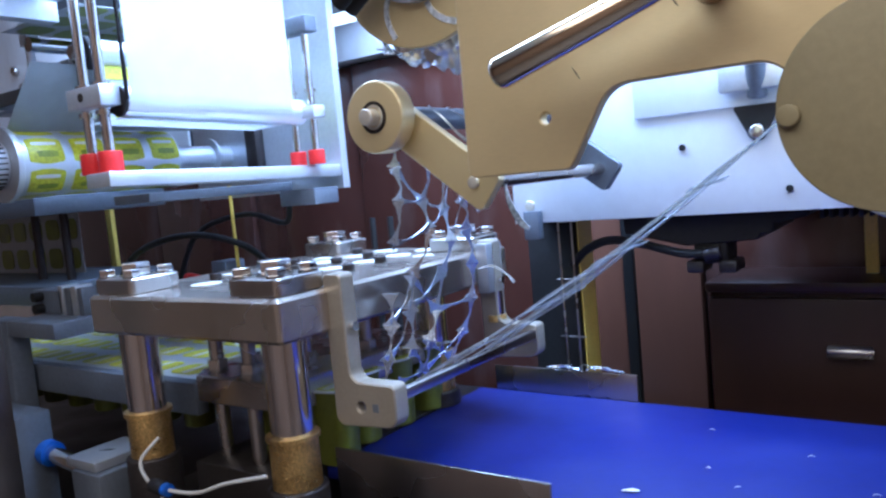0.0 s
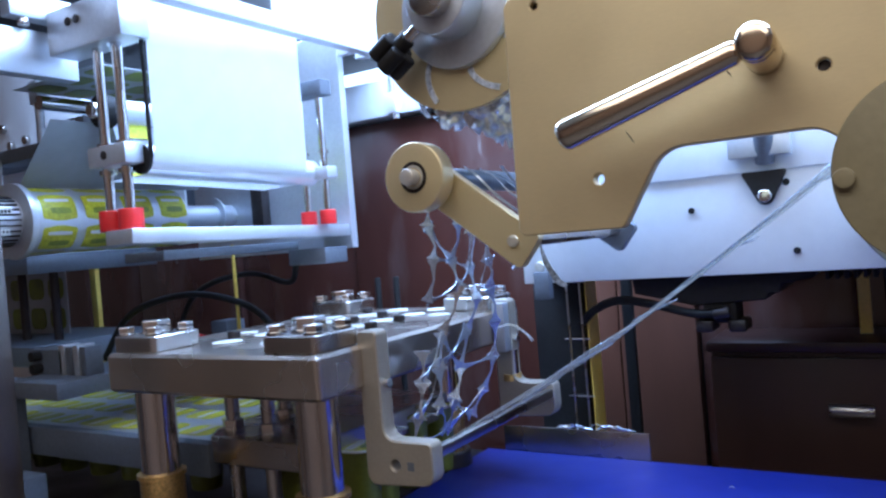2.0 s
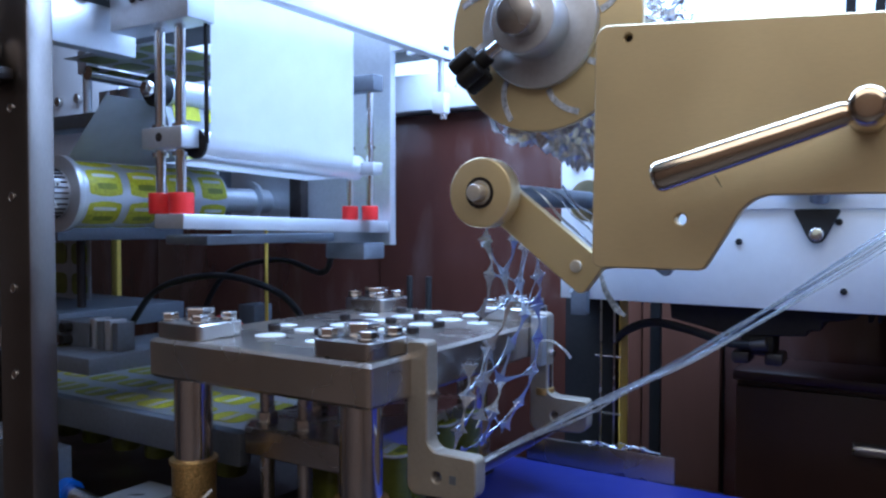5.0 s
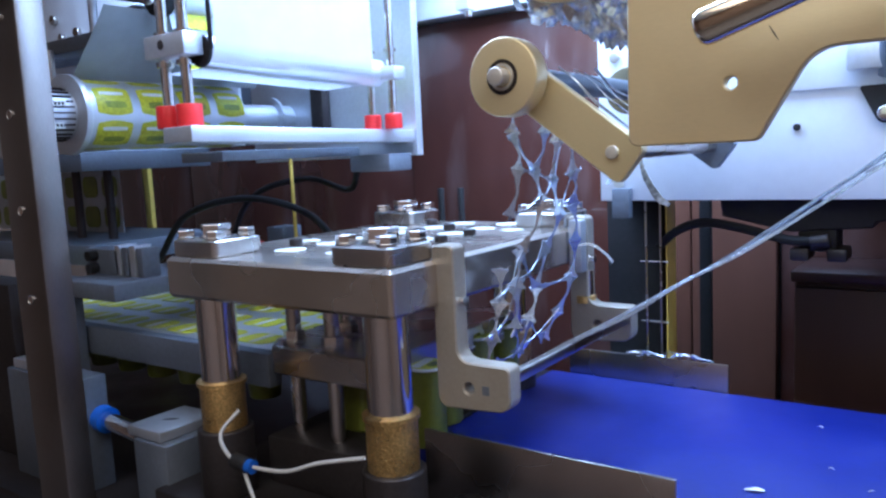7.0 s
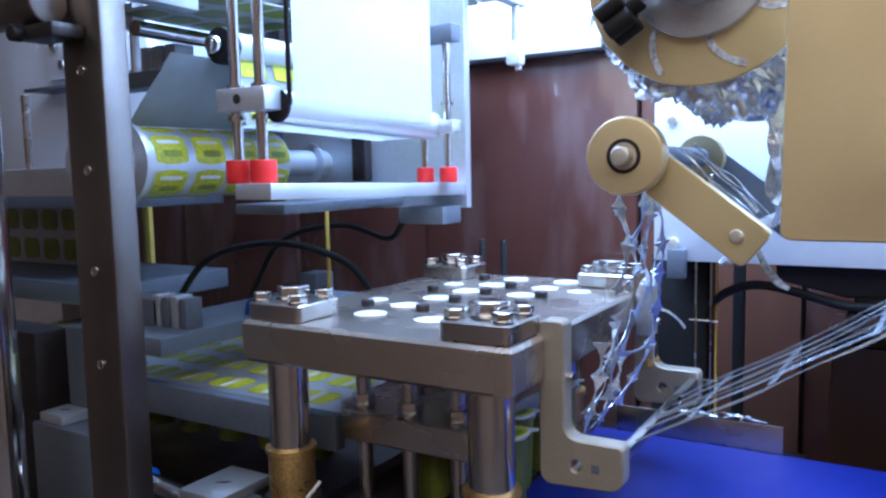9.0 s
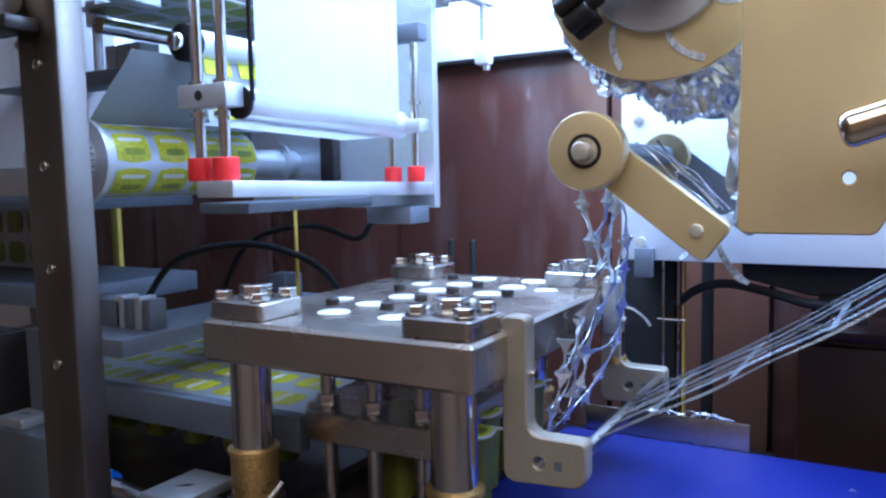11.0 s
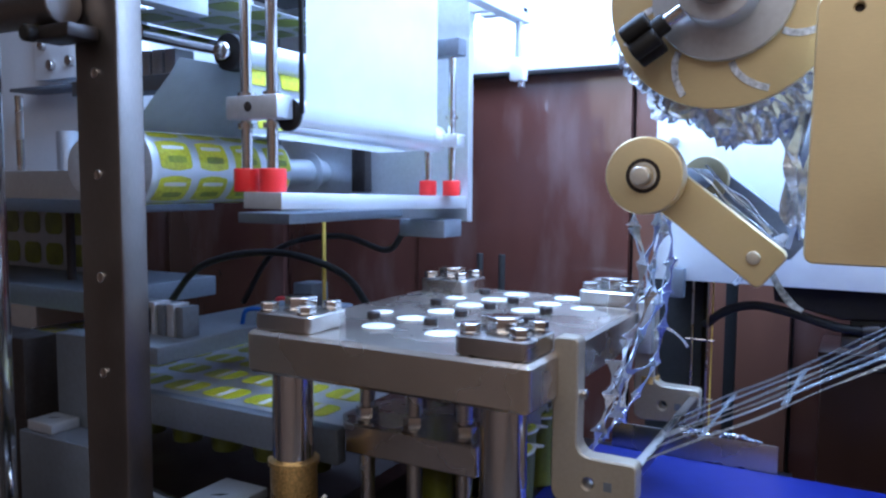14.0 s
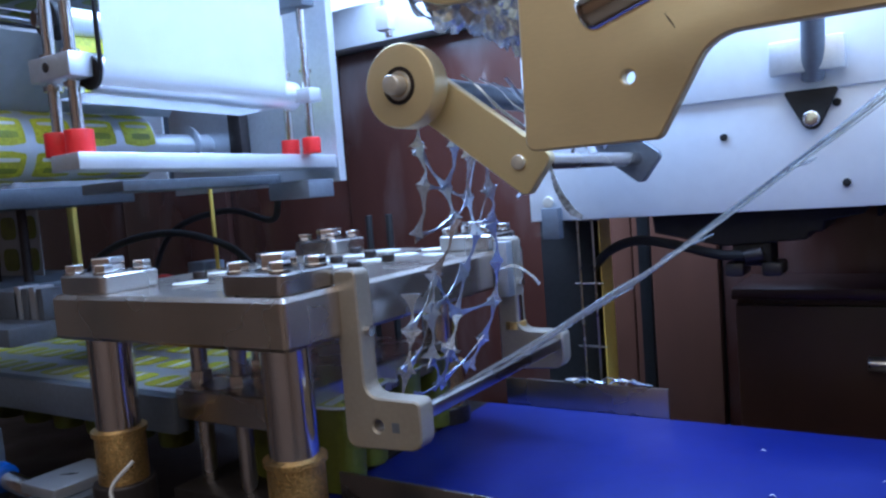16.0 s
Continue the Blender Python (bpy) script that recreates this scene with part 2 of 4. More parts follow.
def rounded(pts, radii, n=6):
    """A polygon with rounded corners; a radius for each corner."""
    out = []
    k = len(pts)
    for i in range(k):
        p, r = Vector(pts[i]).to_2d(), radii[i]
        if r <= 0:
            out.append(tuple(p))
            continue
        a, c = (Vector(pts[i - 1]) - p).normalized(), (Vector(pts[(i + 1) % k]) - p).normalized()
        ang = a.angle(c)
        d = r / math.tan(ang / 2)
        s, e = p + a * d, p + c * d
        mid = p + (a + c).normalized() * (r / math.sin(ang / 2))
        t0, t1 = math.atan2(*(s - mid).yx), math.atan2(*(e - mid).yx)
        dt = (t1 - t0 + math.pi) % (2 * math.pi) - math.pi
        out += [(mid.x + r * math.cos(t0 + dt * j / n), mid.y + r * math.sin(t0 + dt * j / n)) for j in range(n + 1)]
    return out


def stadium(cx, cy, lx, ly, r, n=5):
    return rounded([(cx - lx / 2, cy - ly / 2), (cx + lx / 2, cy - ly / 2), (cx + lx / 2, cy + ly / 2), (cx - lx / 2, cy + ly / 2)], [r] * 4, n)


def smooth_path(pts, n=8):
    """Points along a Catmull-Rom curve."""
    p = [Vector(q) for q in pts]
    p = [2 * p[0] - p[1]] + p + [2 * p[-1] - p[-2]]
    out = []
    for i in range(1, len(p) - 2):
        for j in range(n):
            t = j / n
            a, b, c, d = p[i - 1], p[i], p[i + 1], p[i + 2]
            out.append(0.5 * (2 * b + (c - a) * t + (2 * a - 5 * b + 4 * c - d) * t * t + (3 * b - a - 3 * c + d) * t ** 3))
    return out + [p[-2]]


def hose(pts, r, seg=10, n=8, bm=None):
    """A round tube along a smooth path."""
    path = smooth_path(pts, n)
    b = bmesh.new()
    prev = None
    for i, c in enumerate(path):
        d = (path[min(i + 1, len(path) - 1)] - path[max(i - 1, 0)]).normalized()
        u = d.cross(Vector((0.13, 0.21, 0.97))).normalized()
        v = d.cross(u)
        cur = [b.verts.new(c + r * (u * math.cos(2 * math.pi * k / seg) + v * math.sin(2 * math.pi * k / seg))) for k in range(seg)]
        if prev:
            for k in range(seg):
                b.faces.new((prev[k], prev[(k + 1) % seg], cur[(k + 1) % seg], cur[k]))
        else:
            b.faces.new(cur)
        prev = cur
    b.faces.new(prev)
    return joined(bm, b)


def ribbon(pts, widths, side, thick=0.0005, n=6, bm=None, twist=0.0):
    """A thin strip of film along a path, its width changing on the way."""
    path = smooth_path(pts, n)
    m = len(path)
    b = bmesh.new()
    prev = None
    for i, c in enumerate(path):
        s = i / (m - 1) * (len(widths) - 1)
        k = min(int(s), len(widths) - 2)
        f = s - k
        f = f * f * (3 - 2 * f)
        w = widths[k] * (1 - f) + widths[k + 1] * f
        d = (path[min(i + 1, m - 1)] - path[max(i - 1, 0)]).normalized()
        u = (Vector(side) - d * d.dot(Vector(side))).normalized()
        u = Matrix.Rotation(twist * i / m, 3, d) @ u
        v = d.cross(u) * thick
        cur = [b.verts.new(c + q) for q in (u * w / 2 + v, -u * w / 2 + v, -u * w / 2 - v, u * w / 2 - v)]
        if prev:
            for k2 in range(4):
                b.faces.new((prev[k2], prev[(k2 + 1) % 4], cur[(k2 + 1) % 4], cur[k2]))
        else:
            b.faces.new(cur)
        prev = cur
    b.faces.new(prev)
    return joined(bm, b)

# ---- the room ----
solo("floor", box(-3.2, 2.4, -1.8, 2.4, -0.05, 0.0, 0), FLOOR, (0, 0, 0), "grey painted concrete floor of the workshop", "floor", kind="structure", smooth=False)
solo("ceiling", box(-3.2, 2.4, -1.8, 2.4, 2.42, 2.47, 0), CEIL, (0, 0, 2.42), "white workshop ceiling above the machine", "ceiling", kind="structure", smooth=False)
solo("wall_south", box(-3.2, 2.4, -1.85, -1.8, 0, 2.42, 0), TAN, (0, -1.8, 0), "plain warm-toned wall out of view, reflected in the steel", "wall", kind="structure", smooth=False)
solo("wall_west", box(-3.25, -3.2, -1.8, 2.4, 0, 2.42, 0), TAN, (-3.2, 0, 0), "plain warm-toned wall out of view, reflected in the steel", "wall", kind="structure", smooth=False)
solo("wall_east", box(2.4, 2.45, -1.8, 2.4, 0, 2.42, 0), TAN, (2.4, 0, 0), "plain warm-toned wall out of view, reflected in the steel", "wall", kind="structure", smooth=False)
# Glowing panel added for the blown-out white behind the machine; no window known.
solo("window_1", box(-2.2, 2.3, 2.38, 2.395, 1.3, 2.38, 0), GLOW_PANEL, (0, 2.38, 1.3), "wide glowing panel added for the white glare behind the machine", "window", kind="structure", smooth=False)
solo("wall_north", box(-3.2, 2.4, 2.4, 2.45, 0, 2.42, 0), CEIL, (0, 2.4, 0), "pale workshop wall behind the machine", "wall", kind="structure", smooth=False)

# ---- the enclosure behind the machine ----
enclosure = thing("machine_enclosure", (-0.6, 1.45, 0.0), "brown glossy panelled guard wall behind the machine", "machine guard")
edges = [-2.6, -1.95, -1.52, -1.12, -0.62, -0.47, -0.315, 0.0, 0.45, 1.0]
for k, (a, b) in enumerate(zip(edges, edges[1:])):
    part("panel", box(a + 0.003, b - 0.003, 1.45 - 0.012 * (k % 2), 1.47, 0.3, 1.552, 0.002), BROWN2 if k in (4, 5) else BROWN, enclosure)
part("lower_rail", box(-2.6, 1.0, 1.435, 1.475, 0.24, 0.3, 0.003), DARK, enclosure)
part("top_rail", box(-2.6, 1.0, 1.4, 1.475, 1.555, 1.64, 0.003), WHITE, enclosure, "white painted top rail")
part("backing", box(-2.6, 1.0, 1.476, 1.49, 0.24, 1.56, 0.0), DARK, enclosure)

# ---- die press ----
PX0, PX1, PY0, PY1, PZ0, PZ1 = -0.8, -0.46, 0.535, 0.985, 1.11, 1.157
press = thing("die_press", (-0.63, 0.76, 0.8), "steel die press with thick bolted top plate on guide posts", "press")
part("top_plate", slab(stadium((PX0 + PX1) / 2, (PY0 + PY1) / 2, PX1 - PX0, PY1 - PY0, 0.006, 4), PZ0, PZ1, "z", 0.004), PLATETOP, press, "thick ground steel top plate")
part("base_plate", box(-0.86, -0.42, 0.53, 0.99, 0.8, 0.862, 0.004), DARKSTEEL, press, "dark base plate")
for bx, by in ((-0.757, 0.578), (-0.505, 0.578), (-0.757, 0.942), (-0.505, 0.942)):
    blk = part("clamp_block", slab(stadium(bx, by + 0.001, 0.078, 0.072, 0.008, 4), PZ1 + 0.0005, PZ1 + 0.0195, "z", 0.0015), STEEL, press)
    part("centre_bolt", hexbolt(bx, by, PZ1 + 0.02, 0.032, 0.016), CHROME, blk)
    for sx in (-0.026, 0.026):
        for sy in (-0.023, 0.023):
            part("bolt", hexbolt(bx + sx, by + sy, PZ1 + 0.02, 0.0175, 0.0105), CHROME, blk)
    gx = bx - (0.013 if bx < -0.6 else 0.07 if by > 0.8 else 0.0)
    part("guide_post", rod((gx, by, 0.995), (gx, by, PZ0), 0.0235, seg=32), CHROME, press)
    cage = part("ball_cage", rod((gx, by, 0.945), (gx, by, 0.998), 0.027, seg=40), BRASS, press, "knurled brass ball cage")
    part("collar", ring((gx, by, 0.998), (gx, by, 1.003), 0.0298, 0.0237), BRASS, cage)
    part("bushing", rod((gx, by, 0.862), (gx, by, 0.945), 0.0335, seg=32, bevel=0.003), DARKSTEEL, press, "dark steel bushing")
# punch heads, their bright reflection painted white, and screws in the top plate
punches = [(-0.684 + 0.0066 * k, 0.625 + 0.0632 * k, 0.019) for k in range(6)]
punches += [(-0.6 + 0.0058 * k, 0.623 + 0.0636 * k, 0.019) for k in range(6)]
punches += [(-0.734, 0.708, 0.014), (-0.711, 0.862, 0.0145), (-0.524, 0.867, 0.0155)]
for x, y, r in punches:
    part("punch_head", rod((x, y, PZ1 + 0.0004), (x, y, PZ1 + 0.0016), r, seg=28, bevel=0.0005), PAPER, press, "round punch head, its bright reflection painted white")
for x, y in ((-0.72, 0.669), (-0.707, 0.799), (-0.636, 0.736), (-0.63, 0.806), (-0.623, 0.866), (-0.694, 0.923), (-0.553, 0.81), (-0.64, 0.668), (-0.548, 0.74)):
    part("cap_screw", rod((x, y, PZ1), (x, y, PZ1 + 0.008), 0.0082, seg=16, bevel=0.001), DARKSTEEL, press)
strip = part("stripper_plate", slab(rounded([(-0.735, 0.63), (-0.56, 0.63), (-0.56, 0.93), (-0.76, 0.93), (-0.76, 0.66)], [0.004] * 5, 3), 1.0, 1.036, "z", 0.002), STEEL, press)
for x, y in ((-0.72, 0.655), (-0.65, 0.65), (-0.585, 0.65), (-0.69, 0.72), (-0.62, 0.72), (-0.585, 0.8)):
    pin = part("punch_rod", rod((x, y, 0.87), (x, y, PZ0), 0.0095, seg=16), STEEL, press)
    part("nut", hexbolt(x, y, 1.037, 0.024, 0.016), STEEL, pin)
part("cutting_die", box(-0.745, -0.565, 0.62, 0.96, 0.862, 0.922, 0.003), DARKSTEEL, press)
part("end_block", box(-0.459, -0.441, 0.9, 0.94, 1.1, 1.168, 0.0015), ALU, press, "bare aluminium end block")
rr = part("end_rod", rod((-0.4485, 0.926, 1.0565), (-0.4485, 0.926, 1.0995), 0.0105, seg=24), CHROME, press)
part("rod_collar", ring((-0.4485, 0.926, 1.0565), (-0.4485, 0.926, 1.066), 0.0135, 0.0107), BRASS, rr)

# hold-down brackets and their cross bar
br = thing("film_bracket", (-0.43, 0.77, 1.01), "L-shaped aluminium brackets carrying a clear cross bar", "bracket")
for y in (0.607, 0.915):
    out = rounded([(-0.466, 1.006), (-0.381, 1.011), (-0.381, 1.056), (-0.44, 1.056), (-0.44, 1.172), (-0.466, 1.172)],
                  [0.012, 0.014, 0.006, 0.014, 0.006, 0.006], 5)
    arm = part("bracket_arm", slab(out, y, y + 0.022, "y", 0.0015, holes=[(-0.428, 1.03, 0.0058)]), BRKT, br)
    part("stamp_mark", box(-0.412, -0.404, y - 0.0004, y + 0.0005, 1.026, 1.035, 0), ALU_DARK, arm)
    part("pin", rod((-0.44, y + 0.011, 1.115), (-0.434, y + 0.011, 1.115), 0.005, seg=14), CHROME, arm)
part("cross_bar", box(-0.393, -0.382, 0.629, 0.915, 1.036, 1.048, 0.002), STAINLESS, br)

# ---- conveyor ----
conv = thing("belt_conveyor", (0.2, 0.85, 0.0), "bright blue flat conveyor belt with sheet steel side guards", "conveyor")
part("belt", box(-0.56, 1.3, 0.675, 1.035, 0.905, 0.922, 0.004), BLUE, conv, "matt bright blue belt")
part("side_guard", box(-0.53, -0.242, 0.664, 0.668, 0.85, 0.953, 0.0008), STAINLESS, conv, "thin steel side guard")
part("side_guard", box(-0.53, -0.295, 1.038, 1.042, 0.86, 0.959, 0.0008), STAINLESS, conv)
part("frame", box(-0.5, 1.3, 0.68, 1.03, 0.78, 0.9, 0.003), DARKSTEEL, conv)
for x in (-0.3, 1.1):
    for y in (0.72, 0.99):
        part("leg", box(x - 0.02, x + 0.02, y - 0.02, y + 0.02, 0, 0.78, 0.002), DARKSTEEL, conv)

# ---- cups on the belt ----
def lid_print(parent, cx, cy, z, lx=0.056, ly=0.044):
    pr = part("print", slab(stadium(cx, cy, lx, ly, 0.016), z, z + 0.0006, "z", 0), LABEL, parent, "yellow-green printed lid face")
    part("stripe", slab(rounded([(cx - 0.002, cy - ly / 2 + 0.002), (cx + 0.009, cy - ly / 2 + 0.002), (cx + 0.006, cy + ly / 2 - 0.002), (cx - 0.006, cy + ly / 2 - 0.002)], [0.001] * 4, 2), z + 0.0006, z + 0.001, "z", 0), PAPER, pr)
    part("code_mark", slab(stadium(cx - 0.018, cy, 0.009, 0.014, 0.001, 2), z + 0.0006, z + 0.001, "z", 0), GREYPRINT, pr)
    part("picture_mark", slab(stadium(cx + 0.017, cy, 0.012, 0.02, 0.005, 4), z + 0.0006, z + 0.001, "z", 0), LABEL2, pr)
    return pr


cup = thing("cup", (0, 0, 0.9225), "green plastic cup with a yellow printed film lid", "cup", "cups under the press")
bm = bmesh.new()
levels = [(0.9225, 0.050, 0.038), (0.925, 0.053, 0.041), (1.012, 0.058, 0.046), (1.016, 0.061, 0.049)]
prev = None
for z, lx, ly in levels:
    cur = [bm.verts.new((u, v, z)) for u, v in stadium(0, 0, lx, ly, 0.019)]
    if prev:
        for i in range(len(cur)):
            bm.faces.new((prev[i], prev[(i + 1) % len(cur)], cur[(i + 1) % len(cur)], cur[i]))
    else:
        bm.faces.new(cur)
    prev = cur
bm.faces.new(prev)
part("body", bm, CUP, cup)
lid = part("lid", slab(stadium(0, 0, 0.064, 0.052, 0.021), 1.0161, 1.019, "z", 0.0008), PAPER, cup, "white rim with a peel tab")
tab = part("tab", slab([(0.022, 0.012), (0.036, 0.02), (0.036, 0.027), (0.016, 0.0255)], 1.0165, 1.0182, "z", 0), PAPER, cup)
lid_print(cup, 0, 0, 1.0191)
places = [(-0.552, 0.694, 5), (-0.578, 0.768, -3), (-0.578, 0.842, 4), (-0.58, 0.916, 7), (-0.655, 0.7, 2), (-0.65, 0.79, 2), (-0.65, 0.87, 2)]
cup.matrix_basis = pose(*places[0][:2], 0.9225, 0, 0, places[0][2])
for x, y, turn in places[1:]:
    copy_thing(cup, pose(x, y, 0.9225, 0, 0, turn))

# ---- rewinder: side plate, lever, drum ----
rew = thing("rewinder_side_plate", (-0.05, 0.58, 1.26), "gold-toned aluminium rewinder side plate with a round cover disc", "machine plate")
out = rounded([(-0.245, 1.259), (-0.150, 1.259), (-0.114, 1.3195), (0.004, 1.3195), (0.022, 1.29), (0.03, 1.232), (0.4, 1.232), (0.4, 1.416), (-0.243, 1.469)],
              [0.008, 0.008, 0.028, 0.026, 0.01, 0.0, 0.0, 0.0, 0.012], 8)
part("plate", slab(out, 0.572, 0.584, "y", 0.0012, holes=[(-0.168, 1.301, 0.0045), (0.004, 1.363, 0.0045), (-0.214, 1.455, 0.0035)]), GOLD, rew)
for x, z in ((0.004, 1.363), (-0.214, 1.455)):
    part("socket", rod((x, 0.5785, z), (x, 0.5835, z), 0.0042, seg=16), DARKSTEEL, rew)
disc = part("cover_disc", rod((0.072, 0.571, 1.283), (0.072, 0.561, 1.283), 0.068, seg=72, bevel=0.001), COVER, rew)
for a in (62, 182, 302):
    x, z = 0.072 + 0.06 * math.cos(radians(a)), 1.283 + 0.06 * math.sin(radians(a))
    part("bolt", sidebolt(x, 0.561, z, 0.0075, 0.006), COVER, disc)
lever = thing("clamp_lever", (-0.037, 0.56, 1.378), "polished round steel clamping lever on the side plate", "lever")
part("boss", rod((-0.034, 0.572, 1.375), (-0.031, 0.514, 1.3755), 0.0132, seg=28, bevel=0.003), WARMSTEEL, lever)
part("grip", rod((-0.039, 0.512, 1.373), (-0.172, 0.505, 1.331), 0.0085, 0.0126, seg=28, bevel=0.007), WARMSTEEL, lever)
part("knob", rod((-0.031, 0.516, 1.3755), (-0.0305, 0.502, 1.3755), 0.0131, seg=28, bevel=0.006), WARMSTEEL, lever)

# rewound drum behind the plate
drum = thing("rewind_roll", (0.075, 0.8, 1.283), "pale grey rewind roll behind the side plate", "roll")
part("core", rod((0.085, 0.72, 1.275), (0.085, 1.035, 1.275), 0.085, seg=48, bevel=0.002), FILMBACK, drum)

# ---- dancer roller and arms ----
dan = thing("dancer_roller", (-0.34, 0.78, 1.25), "gold-toned guide roller on a pair of swing arms", "roller")


def swing_arm(y0, y1, roll, piv, material):
    (x0, z0), (x1, z1) = roll, piv
    d = Vector((x1 - x0, z1 - z0)).normalized()
    nrm = Vector((-d.y, d.x)) * 0.021
    e = Vector((x1, z1)) + d * 0.022
    s = Vector((x0, z0)) - d * 0.012
    pts = [s + nrm, s - nrm, e - nrm + d * 0.0, e + nrm]
    return slab(rounded([tuple(p) for p in pts], [0.018, 0.018, 0.007, 0.007], 5), y0, y1, "y", 0.001)


RX, RZ, AX, AZ = -0.387, 1.329, -0.291, 1.255
face = part("roller_flange", rod((RX, 0.625, RZ), (RX, 0.647, RZ), 0.0365, seg=56, bevel=0.002), GOLD, dan)
part("bearing", ring((RX, 0.6242, RZ), (RX, 0.628, RZ), 0.0162, 0.0128), DARKSTEEL, face)
part("inner_ring", ring((RX, 0.6238, RZ), (RX, 0.628, RZ), 0.0122, 0.0098), ZINC, face)
part("shaft_end", rod((RX, 0.63, RZ), (RX, 0.611, RZ), 0.0085, seg=24, bevel=0.0015), ZINC, face)
a1 = part("arm", swing_arm(0.652, 0.664, (RX, RZ), (AX, AZ), GOLD), GOLD, dan)
part("bolt", sidebolt(AX, 0.652, AZ, 0.0062, 0.004), ZINC, a1)
part("roller_body", rod((RX, 0.664, RZ), (RX, 0.93, RZ), 0.012, seg=28), ALU_DARK, dan)
part("rear_flange", rod((RX, 0.93, RZ), (RX, 0.95, RZ), 0.029, seg=40, bevel=0.002), COVER, dan)
a2 = part("arm", swing_arm(0.952, 0.964, (RX, RZ), (AX, AZ), GOLD), ALU_DARK, dan)
part("cross_shaft", rod((AX, 0.664, AZ), (AX, 0.952, AZ), 0.0075, seg=20), STEEL, dan)
part("bolt", sidebolt(RX + 0.012, 0.93, RZ - 0.025, 0.006, 0.004), CHROME, a2)

# ---- scrap winder ----
SX, SZ = -0.322, 1.491
win = thing("scrap_winder", (SX, 0.78, SZ), "scrap winder with a slotted disc full of crumpled foil", "winder")
dsk = part("winder_disc", rod((SX, 0.632, SZ), (SX, 0.64, SZ), 0.102, seg=80, bevel=0.001), GOLD, win, "gold-toned slotted end disc")
for k in range(8):
    a0 = radians(45 * k + 8)
    pts = []
    for j in range(5):
        r = 0.062 + 0.033 * j / 4
        a = a0 + 0.3 * (j / 4) ** 1.5
        pts.append((SX + r * math.cos(a), 0.6312, SZ + r * math.sin(a)))
    part("slot", ribbon(pts, [0.006, 0.006], (math.sin(a0), 0, -math.cos(a0)), 0.0004, 4), SLOT, dsk, "bright foil showing through a curved slot")
part("hub_plate", rod((SX, 0.622, SZ), (SX, 0.632, SZ), 0.061, seg=56, bevel=0.0015), ALU, win)
part("hub", rod((SX, 0.588, SZ), (SX, 0.622, SZ), 0.034, seg=40, bevel=0.002), ALU, win)
part("shaft", rod((SX, 0.572, SZ), (SX, 0.59, SZ), 0.0195, seg=32, bevel=0.0015), STEEL, win)
part("stud", rod((SX - 0.011, 0.606, SZ + 0.04), (SX - 0.011, 0.622, SZ + 0.04), 0.0085, seg=20, bevel=0.001), STEEL, win)
KD = Vector((-0.84, 0, -0.54))
KN = Vector((0.54, 0, -0.84))
KP = Vector((SX, 0.602, SZ))
part("handle_rod", rod(KP + KD * 0.02, KP + KD * 0.07, 0.006, seg=16), CHROME, win)
knob_hub = part("star_knob", rod(KP + KD * 0.05, KP + KD * 0.084, 0.009, seg=14, bevel=0.002), BLACK, win, "black plastic star knob")
for k in range(5):
    a = 2 * math.pi * k / 5
    o = KP + Vector((0, 0.011 * math.cos(a), 0)) + KN * (0.014 * math.sin(a))
    part("lobe", rod(o + KD * 0.062, o + KD * 0.088, 0.0085, seg=14, bevel=0.002), BLACK, knob_hub)
# crumpled scrap wound on the core
rng = random.Random(5)
bm = bmesh.new()
nu, nv = 150, 64
grid = []
for i in range(nu):
    a = 2 * math.pi * i / nu
    row = []
    for j in range(nv):
        v = j / (nv - 1)
        p = Vector((math.cos(a) * 3.2, v * 9, math.sin(a) * 3.2))
        bulge = math.sin(math.pi * min(1, max(0, v))) ** 0.4
        r = 0.068 + 0.024 * bulge + 0.018 * noise.noise(p * 1.3) + 0.016 * abs(noise.noise(p * 3.1)) + 0.012 * abs(noise.noise(p * 7.3)) + 0.005 * rng.random()
        if math.sin(a) < -0.2:
            r += 0.012 * bulge
        row.append(bm.verts.new((SX + r * math.cos(a), 0.641 + 0.27 * v, SZ - 0.004 + r * math.sin(a))))
    grid.append(row)
for i in range(nu):
    for j in range(nv - 1):
        bm.faces.new((grid[i][j], grid[(i + 1) % nu][j], grid[(i + 1) % nu][j + 1], grid[i][j + 1]))
part("foil_scrap", bm, FOIL, win, "crumpled silver foil scrap", smooth=False)
for k in range(90):
    a, y = rng.uniform(0, 2 * math.pi), rng.uniform(0.65, 0.9)
    pts, r = [], rng.uniform(0.09, 0.108) - (0.022 if 0 < a < 3.1 else 0)
    for j in range(4):
        pts.append((SX + r * math.cos(a), y, SZ - 0.006 + r * math.sin(a)))
        a += rng.uniform(0.05, 0.16)
        y = min(0.905, max(0.645, y + rng.uniform(-0.03, 0.03)))
        r = min(0.114, max(0.085, r + rng.uniform(-0.012, 0.012)))
    part("foil_strip", ribbon(pts, [rng.uniform(0.003, 0.011) for j in range(4)], (rng.uniform(-1, 1), rng.uniform(-1, 1), 0.6), 0.0003, 3, twist=rng.uniform(-2, 2)), FOIL, win)

# ---- white machine housing on the far side ----
hou = thing("machine_housing", (0.0, 1.1, 1.18), "white sheet metal housing with screws and a black bracket", "machine housing")
part("front_sheet", box(-0.478, 0.6, 1.05, 1.054, 1.182, 1.43, 0.001), WHITE, hou)
part("upper_sheet", box(-0.275, 0.6, 1.044, 1.0495, 1.317, 1.43, 0.0015), WHITE, hou)
part("body", box(-0.472, 0.6, 1.055, 1.22, 1.186, 1.425, 0.002), WHITE, hou)
# Unseen depth, added so the housing shades the panels behind it.
part("rear_body", box(-0.2, 0.6, 1.221, 1.425, 1.19, 1.42, 0.002), WHITE, hou)
